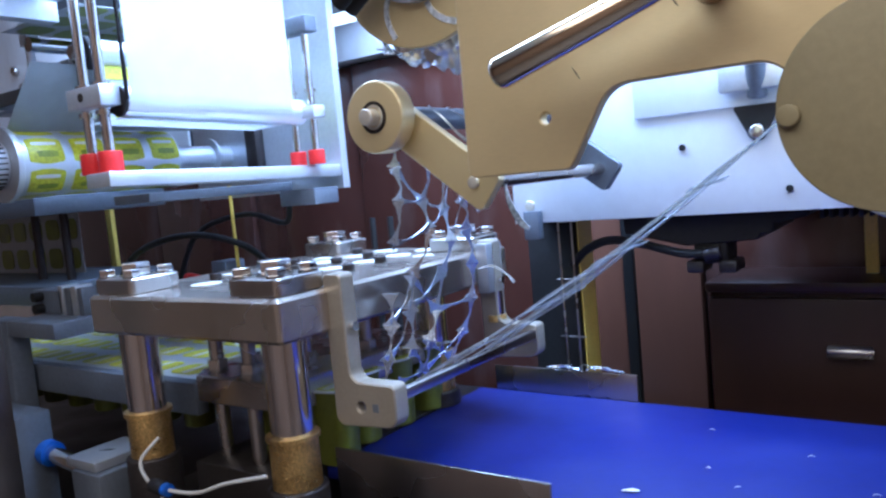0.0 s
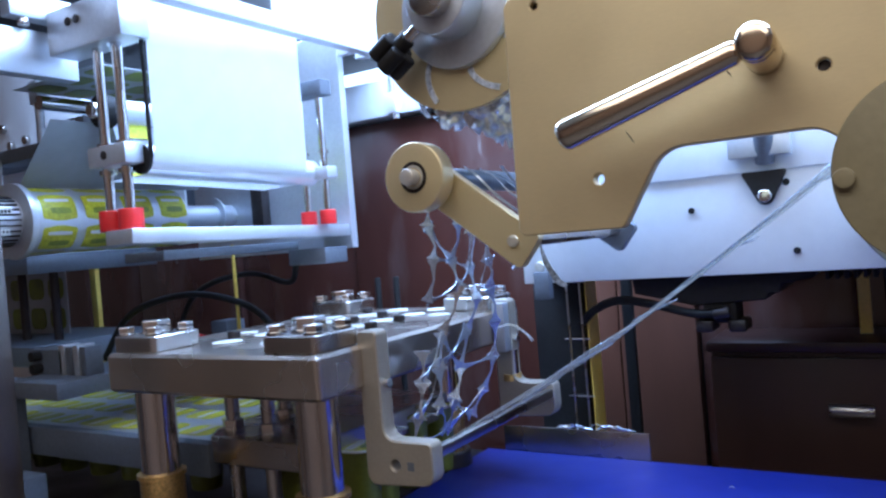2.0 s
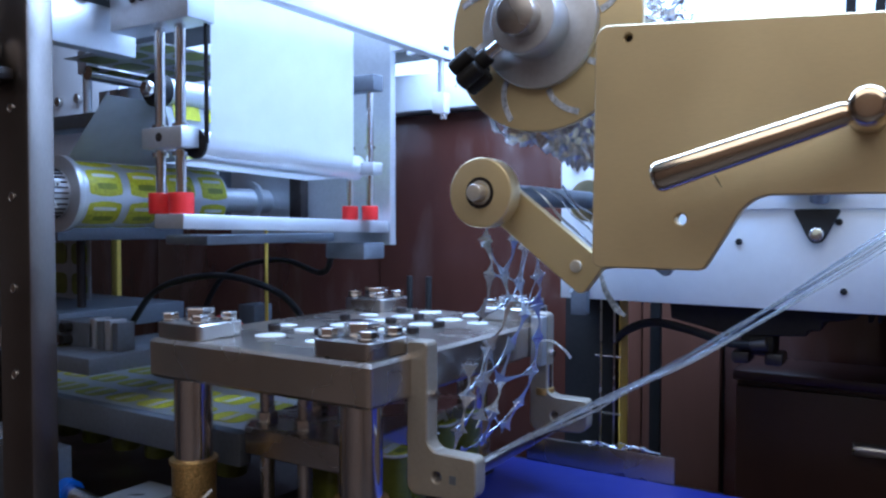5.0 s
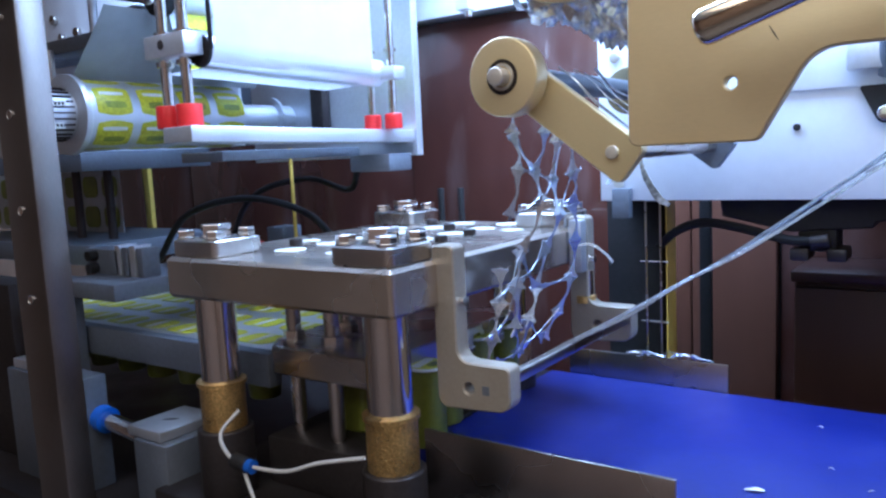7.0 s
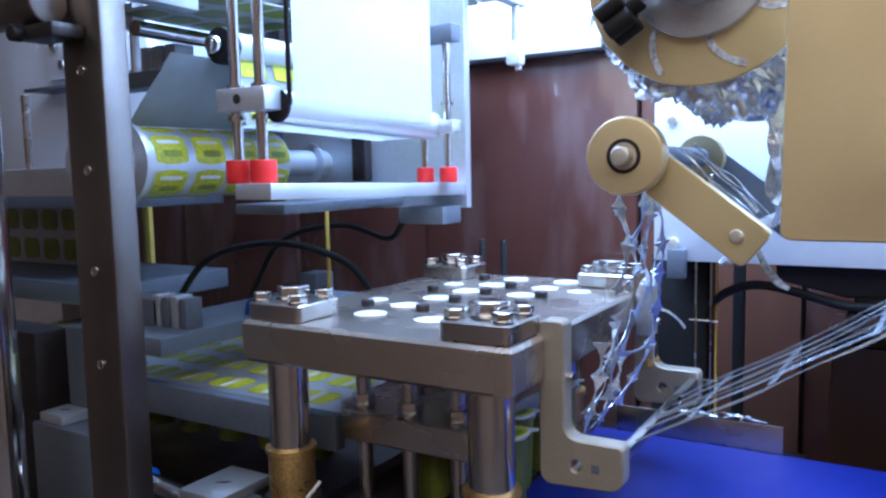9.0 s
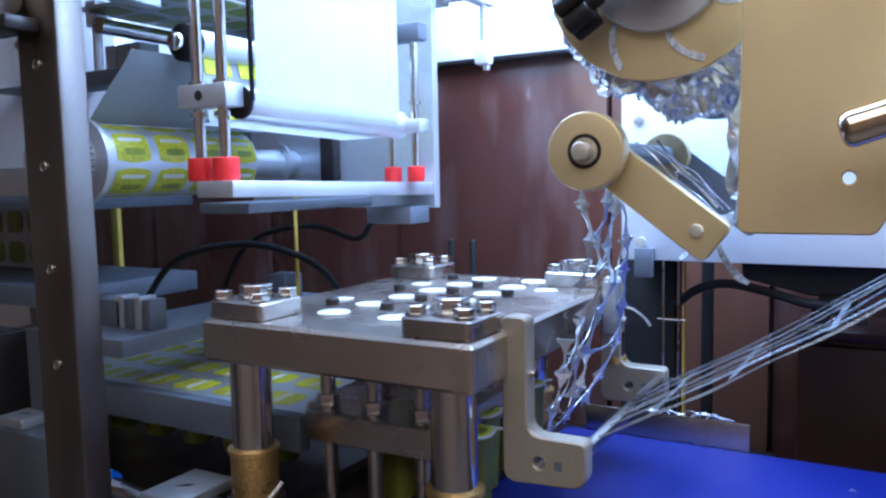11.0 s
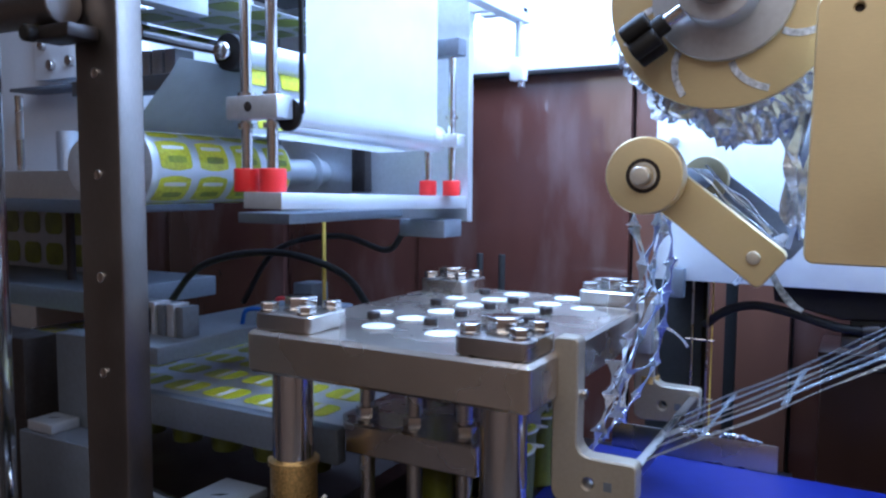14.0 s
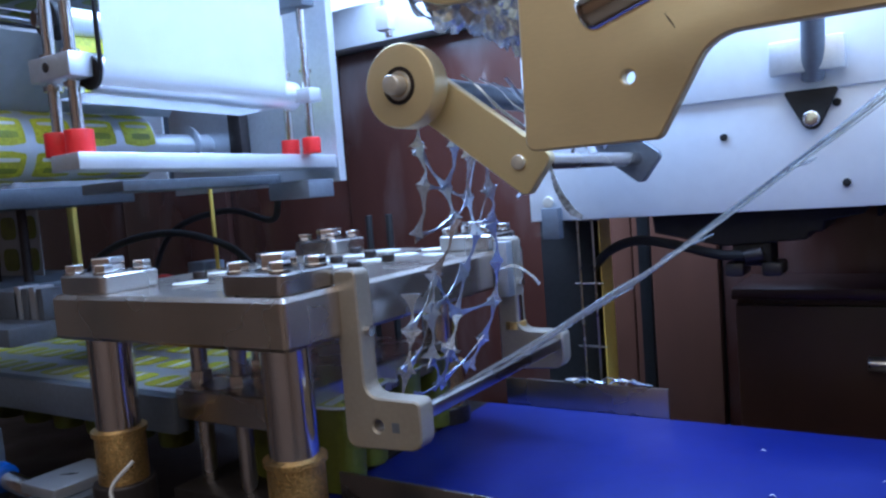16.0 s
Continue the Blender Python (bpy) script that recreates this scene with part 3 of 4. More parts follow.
part("tab", box(-0.455, -0.43, 1.035, 1.05, 1.158, 1.2, 0.001), ALU_DARK, hou)
for x, z in ((-0.452, 1.385), (-0.449, 1.208), (-0.213, 1.273), (-0.083, 1.21), (-0.09, 1.3), (-0.2, 1.345)):
    part("screw", sidebolt(x, 1.05 if x < -0.4 else 1.05, z, 0.008 if x < -0.4 else 0.0045, 0.004), ZINC if x < -0.4 else BLACK, hou)
tri = part("black_bracket", slab(rounded([(-0.115, 1.258), (-0.086, 1.317), (-0.144, 1.317)], [0.011, 0.003, 0.003], 5), 1.036, 1.0435, "y", 0.001), BLACK, hou)
part("bolt", sidebolt(-0.115, 1.036, 1.284, 0.009, 0.005), CHROME, tri)
part("spindle", rod((-0.112, 1.035, 1.328), (-0.103, 0.985, 1.43), 0.012, seg=24), ALU_DARK, hou)
part("spindle_block", box(-0.155, -0.078, 1.02, 1.04, 1.335, 1.372, 0.002), ALU, hou)

mot = thing("gear_motor", (-0.1, 1.25, 1.05), "black finned gear motor with a cable plug under the housing", "motor")
part("body", slab(rounded([(-0.315, 1.184), (-0.312, 1.158), (-0.225, 1.138), (-0.13, 1.144), (-0.126, 1.152), (-0.112, 1.153), (-0.109, 1.165), (-0.07, 1.172), (-0.06, 1.184)], [0.003] * 9, 3), 1.075, 1.215, "y", 0.002), BLACK, mot)
for k in range(7):
    part("cooling_fin", box(-0.056 + 0.011 * k, -0.051 + 0.011 * k, 1.08, 1.2, 1.168, 1.185, 0.001), BLACK, mot)
plug = part("plug", box(-0.216, -0.17, 1.078, 1.13, 1.112, 1.143, 0.005), BLACK, mot)
for x in (-0.226, -0.182):
    part("plug_lug", box(x, x + 0.024, 1.072, 1.12, 1.1, 1.117, 0.004), DARKSTEEL, plug)
part("gland", rod((-0.2, 1.074, 1.125), (-0.178, 1.074, 1.129), 0.0095, seg=18, bevel=0.002), DARKSTEEL, plug)
part("cable", hose([(-0.19, 1.074, 1.127), (-0.23, 1.074, 1.128), (-0.29, 1.08, 1.142), (-0.34, 1.085, 1.148), (-0.38, 1.09, 1.135), (-0.41, 1.1, 1.11)], 0.0065), CABLE, mot)

# uprights between housing and wall
solo("yellow_sheet", slab([(-0.398, 1.1), (-0.4121, 1.181), (-0.4137, 1.181), (-0.3996, 1.1)], 0.0, 1.18, "z", 0), YELLOW, (-0.405, 1.14, 0.0), "tall narrow yellow sheet standing beside the wire guard", "sheet")
for x, y, w, nm, m, lab in ((-0.402, 1.3, 0.0095, "black_upright", BLACK, "narrow black upright strip"),
                            (-0.03, 1.36, 0.009, "yellow_upright", YELLOW, "narrow yellow painted upright strip"),
                            (-1.76, 1.16, 0.012, "yellow_upright", YELLOW, "narrow yellow painted upright strip")):
    solo(nm, box(x - w, x + w, y, y + 0.012, 0.0, 1.3 if y > 1.15 else 1.18, 0.001), m, (x, y, 0.0), lab, "upright")
mesh_guard = thing("wire_guard", (-0.43, 1.1, 0.0), "narrow welded wire mesh guard strip", "wire guard")
for x in (-0.426, -0.404):
    part("upright_wire", rod((x, 1.09, 0.0), (x, 1.09, 1.2), 0.0016, seg=8), STEEL, mesh_guard)
for k in range(9):
    part("cross_wire", rod((-0.436, 1.0932, 0.455 + 0.0905 * k), (-0.394, 1.0932, 0.455 + 0.0905 * k), 0.0016, seg=8), STEEL, mesh_guard)
# Black box drawn for the dark band behind the wire guard.
solo("dark_post", box(-0.504, -0.418, 1.13, 1.18, 0.0, 1.182, 0.003), BLACK, (-0.5, 1.15, 0), "tall dark band behind the press", "post")
cab = thing("low_cabinet", (0.2, 1.35, 0.0), "dark brown low cabinet in front of the panels", "cabinet")
part("body", box(-0.258, 0.7, 1.285, 1.43, 0.0, 1.038, 0.003), BROWN3, cab)
part("top", box(-0.262, 0.704, 1.268, 1.43, 1.0385, 1.055, 0.003), BROWN3, cab)
for x0, x1 in ((-0.256, -0.001), (0.003, 0.35), (0.354, 0.698)):
    dr0 = part("door", box(x0, x1, 1.27, 1.2845, 0.06, 1.03, 0.002), BROWN3, cab)
    part("handle", rod((x0 + 0.174, 1.256, 0.953), (x0 + 0.236, 1.256, 0.953), 0.01, seg=16, bevel=0.002), STEEL, dr0, "short steel bar handle")
    for hx in (x0 + 0.185, x0 + 0.225):
        part("handle_stem", rod((hx, 1.256, 0.953), (hx, 1.27, 0.953), 0.005, seg=12), STEEL, dr0)

# ---- film feed unit ----
feed = thing("film_feed_frame", (-0.85, 0.78, 1.25), "aluminium film feed frame with guide rods and red stops", "feed frame")


def feedx(y):
    """The frame runs slightly askew."""
    return 0.12 * (y - 0.59)


part("shelf", box(-0.826, -0.763, 0.575, 0.965, 1.286, 1.305, 0.0015, turn=(-1.2, 0, -5)), ALU, feed)
part("shelf_foot", box(-0.83, -0.75, 0.9, 0.955, 1.24, 1.266, 0.002), ALU_DARK, feed)
# Dark block drawn where the end plate has a dark upright patch.
part("cable_duct", box(-0.952, -0.924, 0.945, 0.9645, 1.306, 1.388, 0.002), DARKSTEEL, feed, "dark upright block at the end plate")
part("under_rail", box(-0.95, -0.86, 0.68, 0.96, 1.266, 1.28, 0.002), ALU_DARK, feed)
part("end_plate", slab([(-1.12, 1.262), (-0.745, 1.262), (-0.745, 1.62), (-1.12, 1.62)], 0.965, 0.98, "y", 0.001), ALU, feed, "plain aluminium end plate")
for x, y, zt, zb, r in ((-0.856, 0.6, 1.56, 1.309, 0.0068), (-0.816, 0.6, 1.56, 1.309, 0.0068), (-0.782, 0.905, 1.52, 1.3025, 0.0055), (-0.742, 0.905, 1.52, 1.3025, 0.0055)):
    st = part("guide_rod", rod((x, y, zb), (x, y, zt), r, seg=20), CHROME, feed)
    part("red_stop", rod((x, y, zb), (x, y, zb + 4.1 * r), r * 2.35, seg=28, bevel=0.0015), RED, st, "red plastic stop collar")
    part("nut", rod((x, y, zb + 0.075), (x, y, zb + 0.081), r * 1.6, seg=20), CHROME, st)
    part("washer", rod((x, y, zb + 0.112), (x, y, zb + 0.117), r * 1.6, seg=20), CHROME, st)
cl = part("front_clamp", box(-0.873, -0.794, 0.583, 0.612, 1.394, 1.421, 0.002), ALU, feed)
part("set_screw", sidebolt(-0.837, 0.583, 1.408, 0.006, 0.002), DARKSTEEL, cl)
part("rear_clamp", box(-0.76, -0.726, 0.892, 0.918, 1.374, 1.393, 0.002), ALU, feed)
part("rear_upper_clamp", box(-0.795, -0.725, 0.892, 0.918, 1.505, 1.53, 0.002), ALU_DARK, feed)
tb = part("top_block", box(-0.93, -0.775, 0.578, 0.622, 1.553, 1.612, 0.002), ALU, feed)
part("screw", sidebolt(-0.88, 0.578, 1.59, 0.006, 0.003), DARKSTEEL, tb)
part("screw", sidebolt(-0.862, 0.578, 1.59, 0.006, 0.003), DARKSTEEL, tb)
part("side_arm", box(-0.972, -0.947, 0.459, 0.632, 1.53, 1.592, 0.002), ALU, feed)
bb = part("arm_bar", box(-0.955, -0.931, 0.53, 0.622, 1.603, 1.635, 0.002), ALU, feed)
for y in (0.552, 0.6):
    part("bolt", rod((-0.94, y, 1.593), (-0.94, y, 1.603), 0.008, seg=16, bevel=0.002), CHROME, bb)
tbm = part("top_beam", box(-0.712, -0.69, 0.4, 1.075, 1.577, 1.6, 0.002), WHITE, feed, "long white top beam")
part("beam_link", box(-0.7445, -0.7125, 0.966, 0.979, 1.58, 1.6, 0.001), WHITE, tbm)

web = thing("film_web", (-0.8, 0.76, 1.36), "wide white silver-backed film running over a roller", "film")
bm = bmesh.new()
path = [(-0.783, 1.6), (-0.783, 1.5), (-0.783, 1.392), (-0.786, 1.378), (-0.794, 1.367), (-0.808, 1.362), (-0.83, 1.361), (-0.88, 1.36)]
prev = None
for x, z in path:
    cur = [bm.verts.new((x + feedx(y), y, z + 0.019 - 0.05 * (y - 0.618))) for y in (0.618, 0.873)]
    if prev:
        bm.faces.new((prev[0], prev[1], cur[1], cur[0]))
    prev = cur
bmesh.ops.solidify(bm, geom=bm.faces[:], thickness=0.0008)
part("hanging_sheet", bm, FILM, web, "bright white hanging film")
part("turn_roller", rod((-0.806, 0.617, 1.4), (-0.806 + feedx(0.905), 0.905, 1.386), 0.0195, seg=32), ALU, web)
part("roller_end", rod((-0.804, 0.613, 1.4), (-0.804, 0.617, 1.4), 0.0195, seg=32), BLACK, web)
part("black_edge", box(-0.787, -0.781, 0.613, 0.6165, 1.4, 1.56, 0.001), BLACK, web, "black strip along the film edge")

# lower film drum with printed lids
DX, DZ, DR = -1.03, 1.338, 0.047
dr = thing("printed_film_roll", (DX, 0.75, DZ), "film roll printed with rows of yellow-green lids", "film roll")
part("roll", rod((DX, 0.572, DZ), (DX, 0.832, DZ), DR, seg=64), ALU, dr, "silver printed film")
part("near_flange", rod((DX, 0.562, DZ), (DX, 0.571, DZ), DR + 0.007, seg=64, bevel=0.001), ALU, dr)
part("shaft", rod((DX, 0.832, DZ), (DX, 0.965, DZ), 0.021, seg=28), ALU, dr)
part("far_flange", rod((DX, 0.925, DZ), (DX, 0.929, DZ), 0.034, seg=48), ALU, dr)
knob = part("adjusting_knob", rod((DX, 0.508, DZ), (DX, 0.562, DZ), 0.034, seg=48, bevel=0.002), ALU, dr, "fluted scale knob")
for k in range(28):
    a = 2 * math.pi * k / 28
    part("flute", box(-0.0012, 0.0012, -0.022, 0.022, -0.001, 0.001, 0, turn=(0, -math.degrees(a), 0)), DARKSTEEL, knob)
    f = knob.children[-1]
    f.location = (0.0345 * math.cos(a), 0.535 - 0.75, 0.0345 * math.sin(a))
    f.data.transform(Matrix.Translation(ORIGIN[knob.name]))


for z, w in ((0.012, 0.018), (-0.016, 0.014)):
    tag = part("scale_tag", box(DX + 0.0325, DX + 0.0345, 0.528, 0.528 + w, DZ + z - 0.004, DZ + z + 0.004, 0), PAPER, knob)
    for j in range(3):
        part("mark", box(DX + 0.0345, DX + 0.0349, 0.53 + 0.005 * j, 0.533 + 0.005 * j, DZ + z - 0.002, DZ + z + 0.002, 0), DARKSTEEL, tag)


def drum_label(y, a0, mat_, w=0.052, span=0.9, r=DR + 0.0006):
    b = bmesh.new()
    n = 14
    prev = None
    for i in range(n + 1):
        s = i / n
        half = w / 2 * min(1.0, (1 - (2 * s - 1) ** 4) ** 0.5 + 0.25)
        a = a0 + span * (s - 0.5)
        cur = [b.verts.new((DX + r * math.cos(a), y + e * half, DZ + r * math.sin(a))) for e in (-1, 1)]
        if prev:
            b.faces.new((prev[0], prev[1], cur[1], cur[0]))
        prev = cur
    return b


for a in (-78, -18, 42, 102, 162):
    for k in range(4):
        y = 0.607 + 0.0655 * k
        lb = part("lid_print", drum_label(y, radians(a - 20), LABEL), LABEL, dr)
        part("white_bar", drum_label(y, radians(a - 8), PAPER, 0.036, 0.12, DR + 0.001), PAPER, lb)
        part("dark_mark", drum_label(y + 0.002, radians(a - 28), LABEL2, 0.03, 0.2, DR + 0.001), LABEL2, lb)

# film rising from the drum over an upper roller
up = thing("rising_film", (-0.97, 0.74, 1.4), "grey film rising from the drum to an upper roller", "film")
bm = bmesh.new()
prev = None
for x, z in ((-1.035, 1.387), (-1.0, 1.42), (-0.96, 1.455), (-0.944, 1.472)):
    cur = [bm.verts.new((x, y, z)) for y in (0.58, 0.9)]
    if prev:
        bm.faces.new((prev[0], prev[1], cur[1], cur[0]))
    prev = cur
bmesh.ops.solidify(bm, geom=bm.faces[:], thickness=0.0008)
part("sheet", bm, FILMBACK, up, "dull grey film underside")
part("roller", rod((-0.93, 0.665, 1.487), (-0.93, 0.9, 1.487), 0.02, seg=28), ALU, up)
part("roller_cap", rod((-0.93, 0.645, 1.487), (-0.93, 0.664, 1.487), 0.024, seg=28, bevel=0.002), BLACK, up)
part("roller_pin", rod((-0.93, 0.632, 1.487), (-0.93, 0.646, 1.487), 0.012, seg=20, bevel=0.002), CHROME, up)
bm = bmesh.new()
fv = [bm.verts.new(p) for p in ((-0.93, 0.66, 1.5), (-0.93, 0.86, 1.5), (-0.9, 0.86, 1.38), (-0.9, 0.66, 1.38))]
bm.faces.new(fv)
bmesh.ops.solidify(bm, geom=bm.faces[:], thickness=0.0008)
pf = part("printed_sheet", bm, ALU, up, "silver film printed with lids")
for k in range(3):
    for j in range(2):
        y, z = 0.695 + 0.063 * k, 1.468 - 0.058 * j
        x = -0.93 + 0.03 * (1.5 - z) / 0.12
        part("lid_print", box(x + 0.001, x + 0.0016, y - 0.024, y + 0.024, z - 0.02, z + 0.02, 0, turn=(0, -14, 0)), LABEL, pf)
us = part("upper_sheet", box(-1.16, -0.935, 0.655, 0.9, 1.557, 1.558, 0), FILMBACK, up, "grey printed film running flat under the beam")
# Prints on the underside take the darker tone for shade.
for k in range(4):
    for j in range(3):
        part("lid_print", slab(stadium(-1.12 + 0.075 * j, 0.69 + 0.06 * k, 0.056, 0.046, 0.014, 4), 1.5562, 1.5568, "z", 0), LABEL2, us)

# ---- front frame post ----
post = thing("frame_post", (-0.87, 0.45, 0.0), "square stainless steel frame post with small bolt holes", "post")
part("tube", box(-0.928, -0.862, 0.425, 0.458, 0.0, 2.1, 0.004), POSTSTEEL, post)
for z in (1.12, 1.221, 1.327, 1.43):
    part("bolt_hole", sidebolt(-0.895, 0.4246, z, 0.0055, 0.0012), CHROME, post)
bar = thing("frame_cross_tube", (-1.05, 0.47, 1.5), "polished steel cross tube clamped to the post", "tube")
part("tube", rod((-1.3, 0.4035, 1.503), (-0.91, 0.4035, 1.4963), 0.021, seg=28, bevel=0.002), POSTSTEEL, bar)
clp = part("clamp", box(-0.947, -0.885, 0.388, 0.4245, 1.46, 1.4745, 0.003), DARKSTEEL, bar)
part("clamp_knob", rod((-0.936, 0.388, 1.466), (-0.936, 0.376, 1.466), 0.0085, seg=18, bevel=0.002), BLACK, clp)
post2 = thing("round_post", (-1.115, 0.432, 0.0), "round polished steel frame post", "post")
part("tube", rod((-1.115, 0.432, 0.0), (-1.115, 0.432, 2.1), 0.0255, seg=40), CHROME, post2)

# ---- cup carrier bed ----
car = thing("cup_carrier", (-1.0, 0.82, 0.98), "grey carrier rail holding sealed yellow lidded cups", "carrier")
part("front_rail", box(-1.7, -0.755, 0.64, 0.66, 0.975, 1.02, 0.002), ALU_DARK, car)
part("rear_rail", box(-1.7, -0.755, 0.985, 1.005, 0.975, 1.02, 0.002), ALU_DARK, car)
part("carrier_plate", box(-1.7, -0.755, 0.66, 0.985, 1.008, 1.0155, 0.001), ALU_DARK, car)
sheet = part("sealed_film", box(-1.7, -0.757, 0.662, 0.983, 1.016, 1.017, 0), ALU, car, "silver sealing film")
for i in range(15):
    for j in range(4):
        cx, cy = -1.68 + 0.08 * i + 0.04, 0.705 + 0.079 * j
        if cx < -0.785:
            pr = part("lid_print", slab(stadium(cx, cy, 0.064, 0.05, 0.015, 4), 1.0172, 1.0178, "z", 0), LABEL, sheet)
            part("stripe", slab([(cx - 0.003, cy - 0.022), (cx + 0.008, cy - 0.022), (cx + 0.005, cy + 0.022), (cx - 0.006, cy + 0.022)], 1.0179, 1.0183, "z", 0), PAPER, pr)
for i in range(15):
    cx = -1.68 + 0.08 * i + 0.04
    if cx < -0.785:
        part("cup_bottom", rod((cx, 0.705, 0.935), (cx, 0.705, 1.011), 0.022, 0.028, seg=20, bevel=0.003), CUP, car)

solo("yellow_rod", rod((-1.013, 0.95, 1.0185), (-1.013, 0.95, 1.285), 0.0032, seg=14), YELLOW, (-1.013, 0.95, 1.0185), "thin yellow rod standing on the carrier behind the press", "rod")

por = thing("portal_frame", (-1.08, 0.75, 0.9), "bare aluminium portal frame over the cup carrier", "frame")
part("near_leg", box(-1.235, -1.165, 0.6, 0.635, 0.8, 1.1, 0.002), ALU_DARK, por)
part("far_leg", box(-1.12, -1.075, 1.01, 1.045, 0.86, 1.075, 0.002), ALU_DARK, por)
part("cross_plate", box(-1.163, -1.02, 0.6, 1.045, 1.075, 1.1, 0.002), ALU_DARK, por)
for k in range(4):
    part("spacer_block", box(-1.108 + 0.019 * k, -1.094 + 0.019 * k, 0.66, 0.69, 1.1, 1.147 - 0.003 * (k % 2), 0.001), ALU_DARK if k % 2 else ALU, por)
part("end_block", box(-1.065, -1.024, 0.93, 0.975, 1.1, 1.148, 0.002), ALU_DARK, por)
part("valve_block", box(-1.19, -1.1, 0.66, 0.72, 1.1, 1.14, 0.002), ALU_DARK, por)
for z in (1.11, 1.13):
    part("fitting", rod((-1.16, 0.66, z), (-1.16, 0.645, z), 0.008, seg=16), BLACK, por)
solo("black_cable", hose([(-1.35, 0.9, 1.08), (-1.25, 0.9, 1.17), (-1.1, 0.92, 1.2), (-0.98, 0.95, 1.17), (-0.95, 1.0, 1.1)], 0.0062), CABLE, (-1.1, 0.9, 1.1), "black cables looping behind the press", "cable")
solo("black_cable", hose([(-1.2, 0.95, 1.1), (-1.12, 0.95, 1.2), (-1.0, 0.97, 1.23), (-0.9, 0.97, 1.21), (-0.84, 0.93, 1.245)], 0.005), CABLE, (-1.0, 0.95, 1.1), "black cables looping behind the press", "cable")
solo("blue_hose", hose([(-1.05, 0.79, 1.1), (-1.03, 0.78, 1.125), (-0.985, 0.78, 1.127), (-0.95, 0.8, 1.105)], 0.0035), BLUEPLASTIC, (-1.1, 0.8, 1.1), "thin blue air hose by the portal", "hose")
solo("red_hose", hose([(-1.04, 0.86, 1.1), (-1.02, 0.84, 1.135), (-0.97, 0.84, 1.13), (-0.94, 0.86, 1.1)], 0.0035), RED, (-1.1, 0.84, 1.1), "thin red air hose by the portal", "hose")

# lower left bearings and cylinder rod
low = thing("slide_bearing", (-1.05, 0.6, 0.86), "aluminium slide bearing block with blue-sealed rod", "bearing")
part("block", box(-1.245, -1.06, 0.545, 0.598, 0.8, 0.968, 0.003), ALU_DARK, low)
part("rod", rod((-1.06, 0.585, 0.905), (-0.86, 0.585, 0.885), 0.0125, seg=24), CHROME, low)
part("seal", rod((-1.06, 0.585, 0.905), (-1.042, 0.585, 0.903), 0.019, seg=24), BLUEPLASTIC, low)
capw = part("cap", box(-1.232, -1.178, 0.55, 0.595, 0.9685, 0.983, 0.002), ALU, low)
part("arrow_mark", slab([(-1.213, 0.569), (-1.204, 0.573), (-1.2, 0.579), (-1.206, 0.575)], 0.9831, 0.9836, "z", 0), BLACK, capw)
low2 = thing("slide_bearing", (-0.86, 0.6, 0.84), "aluminium slide bearing block with blue-sealed rod", "bearing")
part("block", box(-0.92, -0.85, 0.545, 0.61, 0.8, 0.912, 0.003), ALU_DARK, low2)
capw = part("cap", box(-0.938, -0.866, 0.55, 0.64, 0.9125, 0.926, 0.002), ALU, low2)
part("arrow_mark", slab([(-0.912, 0.585), (-0.898, 0.591), (-0.894, 0.599), (-0.903, 0.594)], 0.9261, 0.9266, "z", 0), BLACK, capw)
low3 = thing("machine_bed", (-1.2, 0.8, 0.4), "dark steel machine bed under the carrier", "machine bed")
part("bed", box(-2.2, -0.3, 0.52, 1.4, 0.3, 0.78, 0.004), DARKSTEEL, low3)
part("bed_top", box(-2.2, -0.3, 0.5, 1.4, 0.7805, 0.8, 0.002), DARKSTEEL, low3)
# Dark box; its lower part stands in for shade over the carrier.
part("front_cover", box(-1.9, -1.275, 0.575, 0.632, 0.8005, 1.09, 0.004), DARKSTEEL, low3, "dark steel cover, its lower part standing in for shade")
for x in (-2.1, -1.5, -0.9, -0.4):
    part("foot", box(x - 0.05, x + 0.05, 0.6, 1.3, 0.0, 0.3, 0.003), DARKSTEEL, low3)
hz = thing("air_hose", (-0.610, 0.520, 0.952), "thin white air hose with a blue fitting", "hose")
part("hose", hose([(-0.695, 0.540, 0.987), (-0.698, 0.515, 0.967), (-0.680, 0.510, 0.947), (-0.650, 0.510, 0.942), (-0.600, 0.515, 0.944), (-0.560, 0.525, 0.957), (-0.510, 0.540, 0.967)], 0.0022), HOSE, hz)
part("tail", hose([(-0.660, 0.510, 0.942), (-0.640, 0.505, 0.912), (-0.610, 0.500, 0.872), (-0.550, 0.490, 0.842)], 0.0021), HOSE, hz)
part("fitting", rod((-0.672, 0.510, 0.944), (-0.650, 0.510, 0.942), 0.0085, seg=16, bevel=0.001), BLACK, hz)
part("collar", rod((-0.650, 0.510, 0.942), (-0.642, 0.510, 0.942), 0.0075, seg=16), BLUEPLASTIC, hz)

# left background shelves
sh = thing("machine_shelf", (-1.6, 0.85, 1.1), "grey machine cross plates with cylinders and rods", "machine plate")
part("plate", box(-2.1, -1.42, 0.8, 1.1, 1.262, 1.3, 0.002), ALU_DARK, sh)
part("plate", box(-2.1, -1.42, 0.8, 1.1, 1.08, 1.12, 0.002), ALU_DARK, sh)
for x in (-1.62, -1.5):
    cyl = part("cylinder", rod((x, 0.9, 1.3), (x, 0.9, 1.42), 0.02, seg=20), ALU, sh)
    part("piston", rod((x, 0.9, 1.12), (x, 0.9, 1.262), 0.009, seg=16), DARKSTEEL, cyl)
part("back_sheet", box(-1.95, -1.15, 1.1, 1.11, 1.3, 1.62, 0.001), ALU_DARK, sh)
